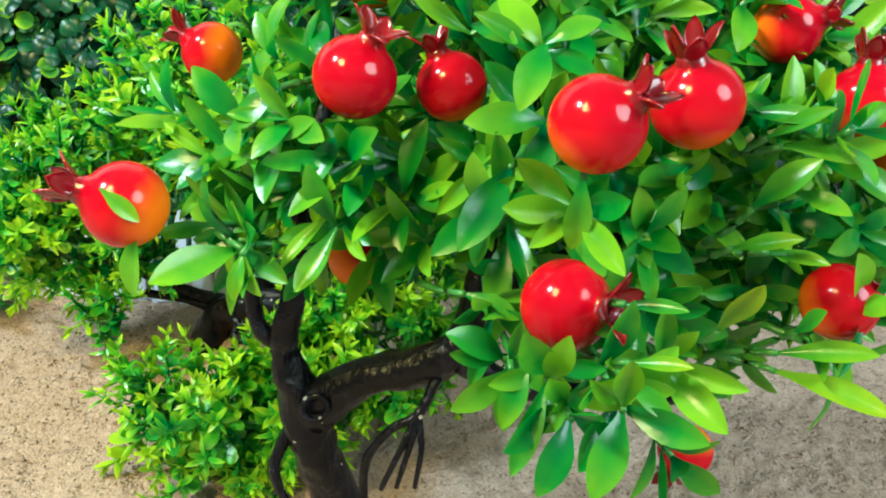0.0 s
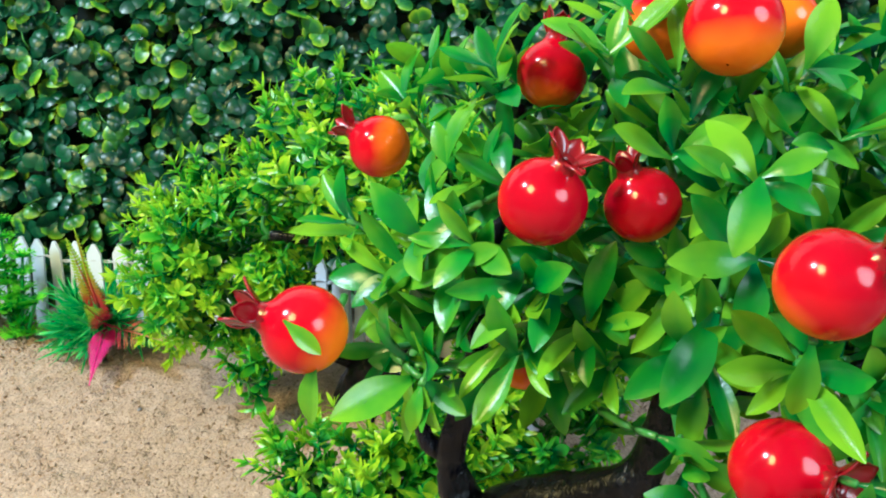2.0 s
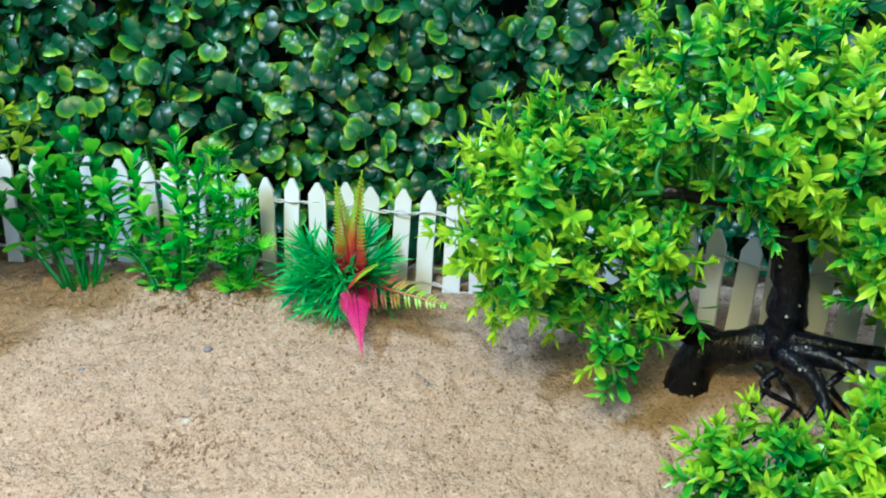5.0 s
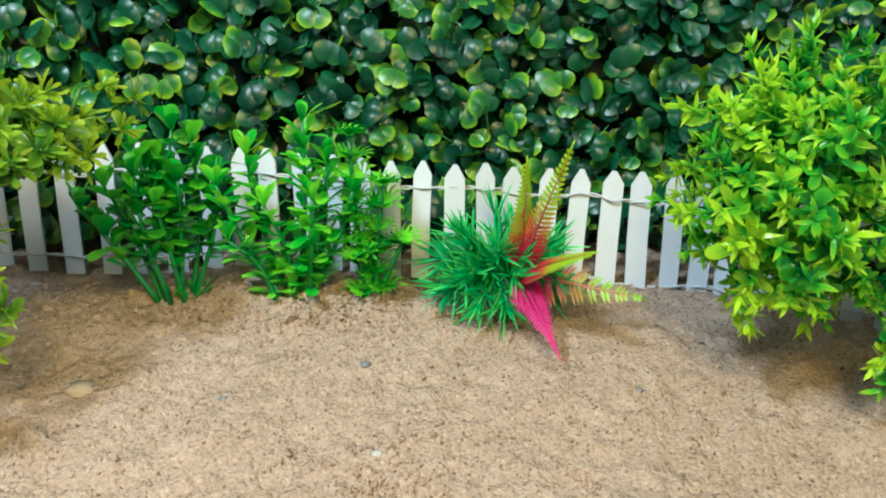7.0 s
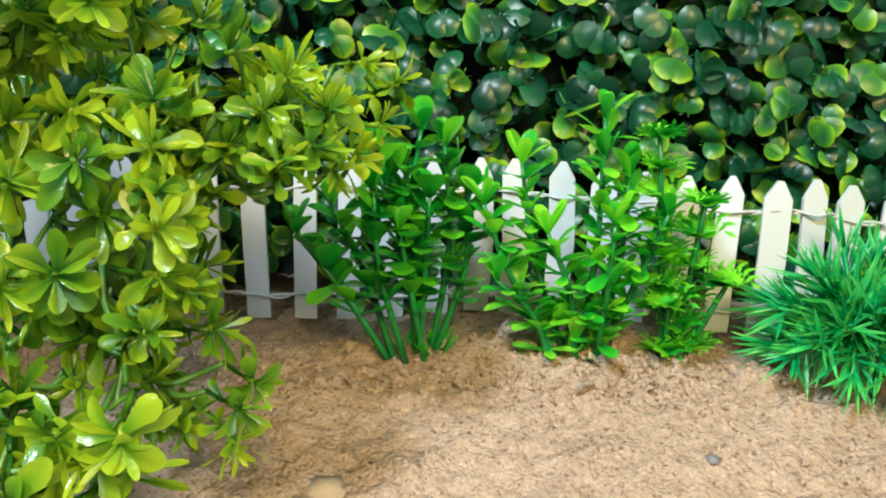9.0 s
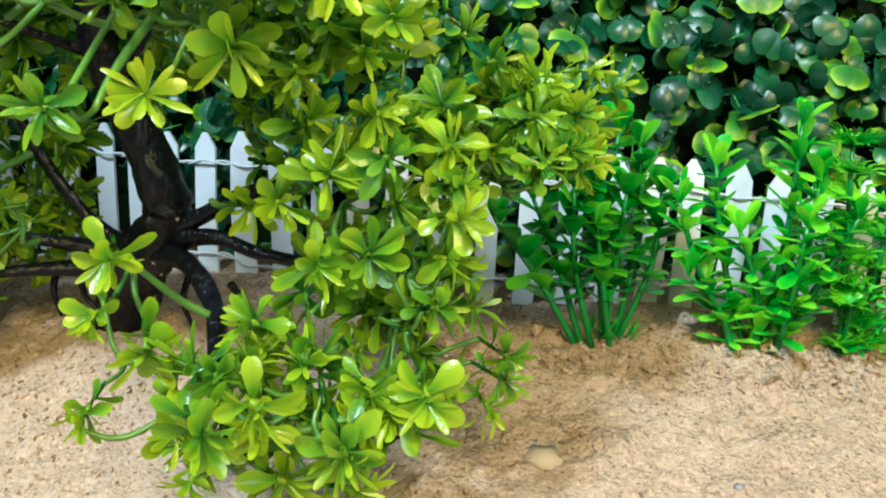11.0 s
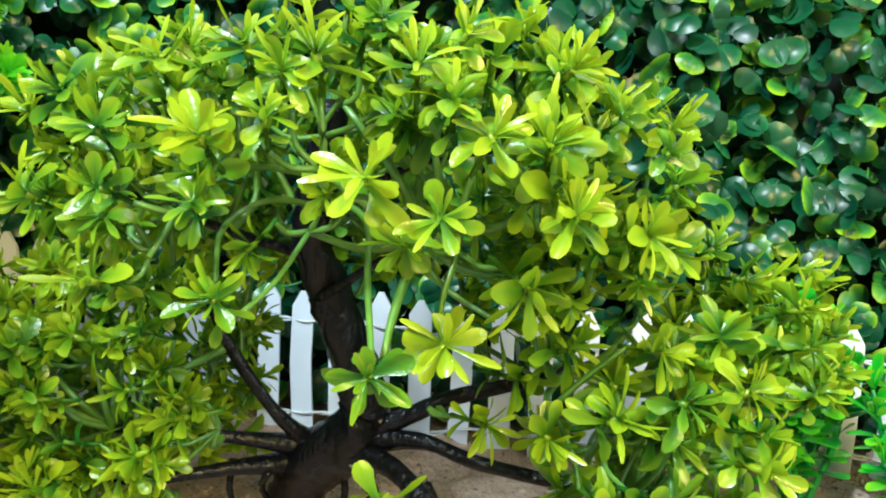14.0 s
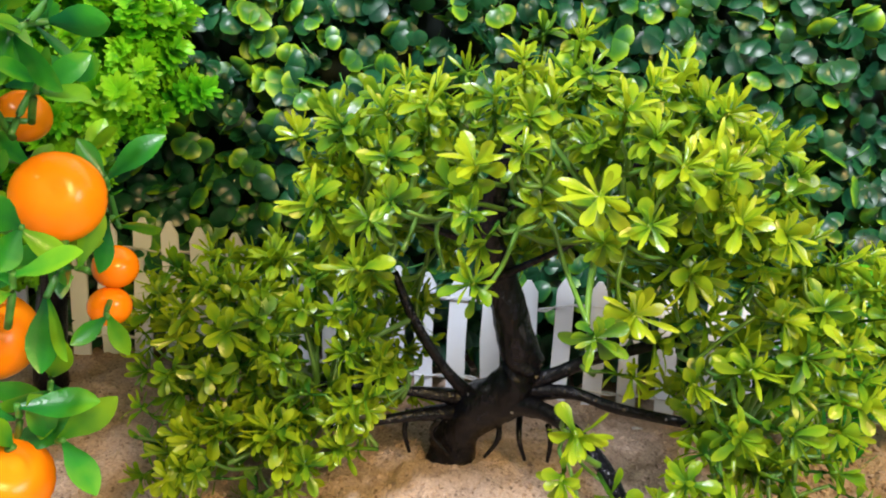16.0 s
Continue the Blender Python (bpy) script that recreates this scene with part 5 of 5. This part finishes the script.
stem_plant("small_leaf_plant", "plastic water plant with bright green small oval leaves", (-0.363, 0.582, 0.098),
           ((-0.040, -0.004, 0.058), (-0.026, 0.004, 0.072), (-0.016, -0.006, 0.048), (0.003, 0.0, 0.090), (0.014, 0.004, 0.068), (0.028, -0.004, 0.056), (-0.034, -0.008, 0.030), (0.008, -0.008, 0.052)),
           "spoon", 0.0124, 0.0060, 52, 4, 0.0062, 0.18, M_WATER_PLANT)


def build_lacy_plant():
    plant = thing("lacy_leaf_plant", (-0.328, 0.585, 0.097), "plastic water plant with lacy fringed green leaves", "artificial plant", "plants by the fence")
    r = random.Random(61)
    g = Geo()
    for k in range(7):
        f = (k + 1) / 7
        g.add(leaf_geo(0.0105 * (0.5 + 0.5 * f), 0.0034, "lance", 4, 0.1, -0.1), Matrix.Rotation(radians(-66 + 22 * k), 4, "Z"))
        for q in range(2):
            g.add(leaf_geo(0.005, 0.0016, "lance", 3, 0.1, 0.0), Matrix.Rotation(radians(-66 + 22 * k), 4, "Z") @ Matrix.Translation((0, 0.006 + 0.002 * q, 0)) @ Matrix.Rotation(radians(40 - 80 * q), 4, "Z"))
    fan = g.mesh("fan_leaf", M_WATER_PLANT)
    for dx, dy, h in ((-0.010, 0.004, 0.084), (0.008, 0.0, 0.060), (0.018, -0.004, 0.030), (-0.004, -0.006, 0.022)):
        a, top = Vector((-0.328 + dx * 0.2, 0.585, 0.092)), Vector((-0.328 + dx, 0.585 + dy, 0.097 + h))
        stem = part("stem", tube_geo([(a, 0.0016), ((a + top) / 2, 0.0014), (top, 0.001)], 6, 4).mesh("stem", M_STEM_BRIGHT), plant)
        n = max(2, int(h / 0.012))
        for k in range(n):
            c = a.lerp(top, 0.25 + 0.75 * k / (n - 1))
            for q in range(4):
                m = Matrix.Translation(c) @ Matrix.Rotation(q * 1.57 + k * 0.8, 4, "Z") @ Matrix.Rotation(radians(r.uniform(10, 60)), 4, "X") @ Matrix.Scale(r.uniform(0.8, 1.2), 4)
                part("fan_leaf", fan, stem, m)


build_lacy_plant()


# ---- grass tuft and fern ----
def build_tuft():
    tuft = thing("grass_tuft", (-0.268, 0.568, 0.092), "spiky dark green plastic grass tuft on the sand", "artificial plant")
    r = random.Random(71)
    for c in range(26):
        g = Geo()
        up = r.uniform(-0.55, 1.0)
        d = Vector((math.cos(c * 2.4), math.sin(c * 2.4) * 0.8 - 0.3, up)).normalized()
        root = Vector((-0.260, 0.580, 0.114))
        shaft = root + d * 0.030
        g.add(tube_geo([(root, 0.0008), (shaft, 0.0006)], 4, 3), Matrix.Identity(4), 0.1)
        for b in range(54):
            at = root.lerp(shaft, r.random())
            way = (d + Vector((r.uniform(-0.8, 0.8), r.uniform(-0.8, 0.8), r.uniform(-0.6, 0.8)))).normalized()
            m = aim(at, way, r.uniform(0, 6.28)) @ Matrix.Rotation(radians(90), 4, "X")
            hang(g, leaf_geo(r.uniform(0.012, 0.024), 0.0016, "lance", 4, 0.3, r.uniform(-0.15, 0.1)), m, r.uniform(0, 0.8), b % 4)
        part("grass_clump", g.mesh("grass_clump", M_TUFT), tuft)


def frond_geo(length, pairs, width, droop, full, taper):
    """A fern frond along +y, with pinnae on both sides."""
    g = Geo()
    rib = [((0, length * t, droop * t * t), 0.0009 * (1 - 0.6 * t)) for t in (0, 0.3, 0.65, 1.0)]
    rows = smooth_line(rib, 10)
    tube = tube_geo(rib, 5, 5)
    g.v, g.f = list(tube.v), list(tube.f)
    g.uv = [(0.5, u) for u, _ in tube.uv]
    for k in range(pairs):
        t = 0.10 + 0.86 * k / (pairs - 1)
        c = Vector(rows[int(t * (len(rows) - 1))][:3])
        w = width * max(0.08, 1 - t) ** taper * min(1.0, 0.45 + 2.2 * t)
        for side in (-1, 1):
            leaf = leaf_geo(w, length / pairs * full, "lance", 5, 0.15, -0.15)
            n = len(g.v)
            m = Matrix.Translation(c) @ Matrix.Rotation(radians(-side * 63), 4, "Z") @ Matrix.Rotation(radians(-8), 4, "X")
            g.v += [m @ p for p in leaf.v]
            g.f += [tuple(i + n for i in f) for f in leaf.f]
            g.uv += [(0.5, min(1.0, max(0.0, t - 0.16) * 1.95 + 0.14 * u)) for u, _ in leaf.uv]
    return g


def build_fern():
    root = Vector((-0.251, 0.566, 0.116))
    fern = thing("pink_fern", tuple(root), "plastic fern with pink fronds turning yellow-green at the tips", "artificial plant")
    for tip, face, width, mat, pairs, full, taper in (
        ((-0.253, 0.530, 0.180), (0.30, -0.9, 0.3), 0.0125, M_FERN, 32, 1.0, 0.75), ((-0.240, 0.512, 0.190), (-0.2, -0.9, 0.4), 0.0115, M_FERN, 34, 0.9, 0.75), ((-0.230, 0.502, 0.150), (-0.4, -0.5, 0.9), 0.0135, M_FERN, 30, 0.95, 0.75),
        ((-0.192, 0.540, 0.114), (0.0, -0.8, 0.7), 0.0195, M_FERN_LOW, 19, 0.50, 0.85), ((-0.237, 0.514, 0.095), (-0.1, -0.4, 0.9), 0.0175, M_FERN_PINK, 30, 0.70, 1.25)):
        way = Vector(tip) - root
        y = way.normalized()
        z = (Vector(face) - y * Vector(face).dot(y)).normalized()
        x = y.cross(z)
        m = Matrix.Translation(root) @ Matrix((x, y, z)).transposed().to_4x4()
        part("frond", frond_geo(way.length, pairs, width, -0.004, full, taper).mesh("frond", mat), fern, m)
    stem = tube_geo([((-0.256, 0.570, 0.088), 0.0018), ((-0.255, 0.566, 0.103), 0.0016), (tuple(root), 0.0014)], 6, 4)
    part("stem", stem.mesh("stem", M_STEM_BRIGHT), fern)


build_tuft()
build_fern()


# ---- stones and clods on the sand ----
def build_stones():
    r = random.Random(91)
    for x, y, size, mat, name, label in ((-0.326, 0.529, 0.0030, M_CHIP, "stone_chip", "flat grey stone chip on the sand"), (-0.387, 0.505, 0.0020, M_CHIP, "stone_chip", "dark grey stone chip on the sand"),
                                         (-0.4508, 0.5115, 0.0078, M_PALE, "pebble", "smooth pale pebble set flush in the sand"), (-0.201, 0.509, 0.0018, M_CHIP, "stone_chip", "tiny dark stone chip on the sand"),
                                         (-0.211, 0.485, 0.0016, M_CHIP, "stone_chip", "tiny dark stone chip on the sand"),
                                         (-0.520, 0.626, 0.0034, M_WHITE, "white_stone", "small white stone on the sand by the fence"), (-0.318, 0.474, 0.0030, M_WHITE, "white_stone", "small white stone half sunk in the sand")):
        ob = new(name, blob_geo(r.randrange(99), 0.45 if mat is M_CHIP else 0.15, 0.28 if mat is M_PALE else 0.3).mesh(name, mat))
        e = 0.008
        up = Vector((ground_height(x - e, y, False) - ground_height(x + e, y, False), ground_height(x, y - e, False) - ground_height(x, y + e, False), 2 * e))
        ob.matrix_world = aim((x, y, ground_height(x, y) + (size * 0.04 if mat is not M_PALE else -0.0012)), up, r.uniform(0, 6.28), size)
        tagged(ob, label, "stone")
    g = Geo()
    blobs = [blob_geo(s, 0.9, 0.7) for s in range(8)]
    for n in range(15000):
        x, y = r.uniform(-0.95, 0.35), r.uniform(0.40, 0.63)
        size = r.uniform(0.0004, 0.0012) * (1.6 if n % 17 == 0 else 1.0)
        if n < 420:
            x, y = r.gauss(-0.365, 0.045), r.gauss(0.574, 0.010)
            size = r.uniform(0.0007, 0.0022) * (1.5 if n < 70 else 1.0)
        elif n < 760:
            x, y = r.gauss(-0.61, 0.06), r.gauss(0.530, 0.022)
            size = r.uniform(0.0005, 0.0016)
        elif n < 900:
            x, y = r.gauss(-0.313, 0.009), r.gauss(0.460, 0.008)
            size = r.uniform(0.0005, 0.0019)
        elif n < 960:
            x, y = r.gauss(-0.237, 0.004), r.gauss(0.459, 0.004)
            size = r.uniform(0.0005, 0.0016)
        g.add(blobs[r.randrange(8)], pose(x, y, ground_height(x, y) + size * 0.1, r.uniform(0, 360), r.uniform(0, 360), 0) @ Matrix.Scale(size, 4))
    tagged(new("sand_clods", g.mesh("sand_clods", M_SAND, False)), "scattered small clods of damp sand", "sand", "", "stuff")


build_stones()
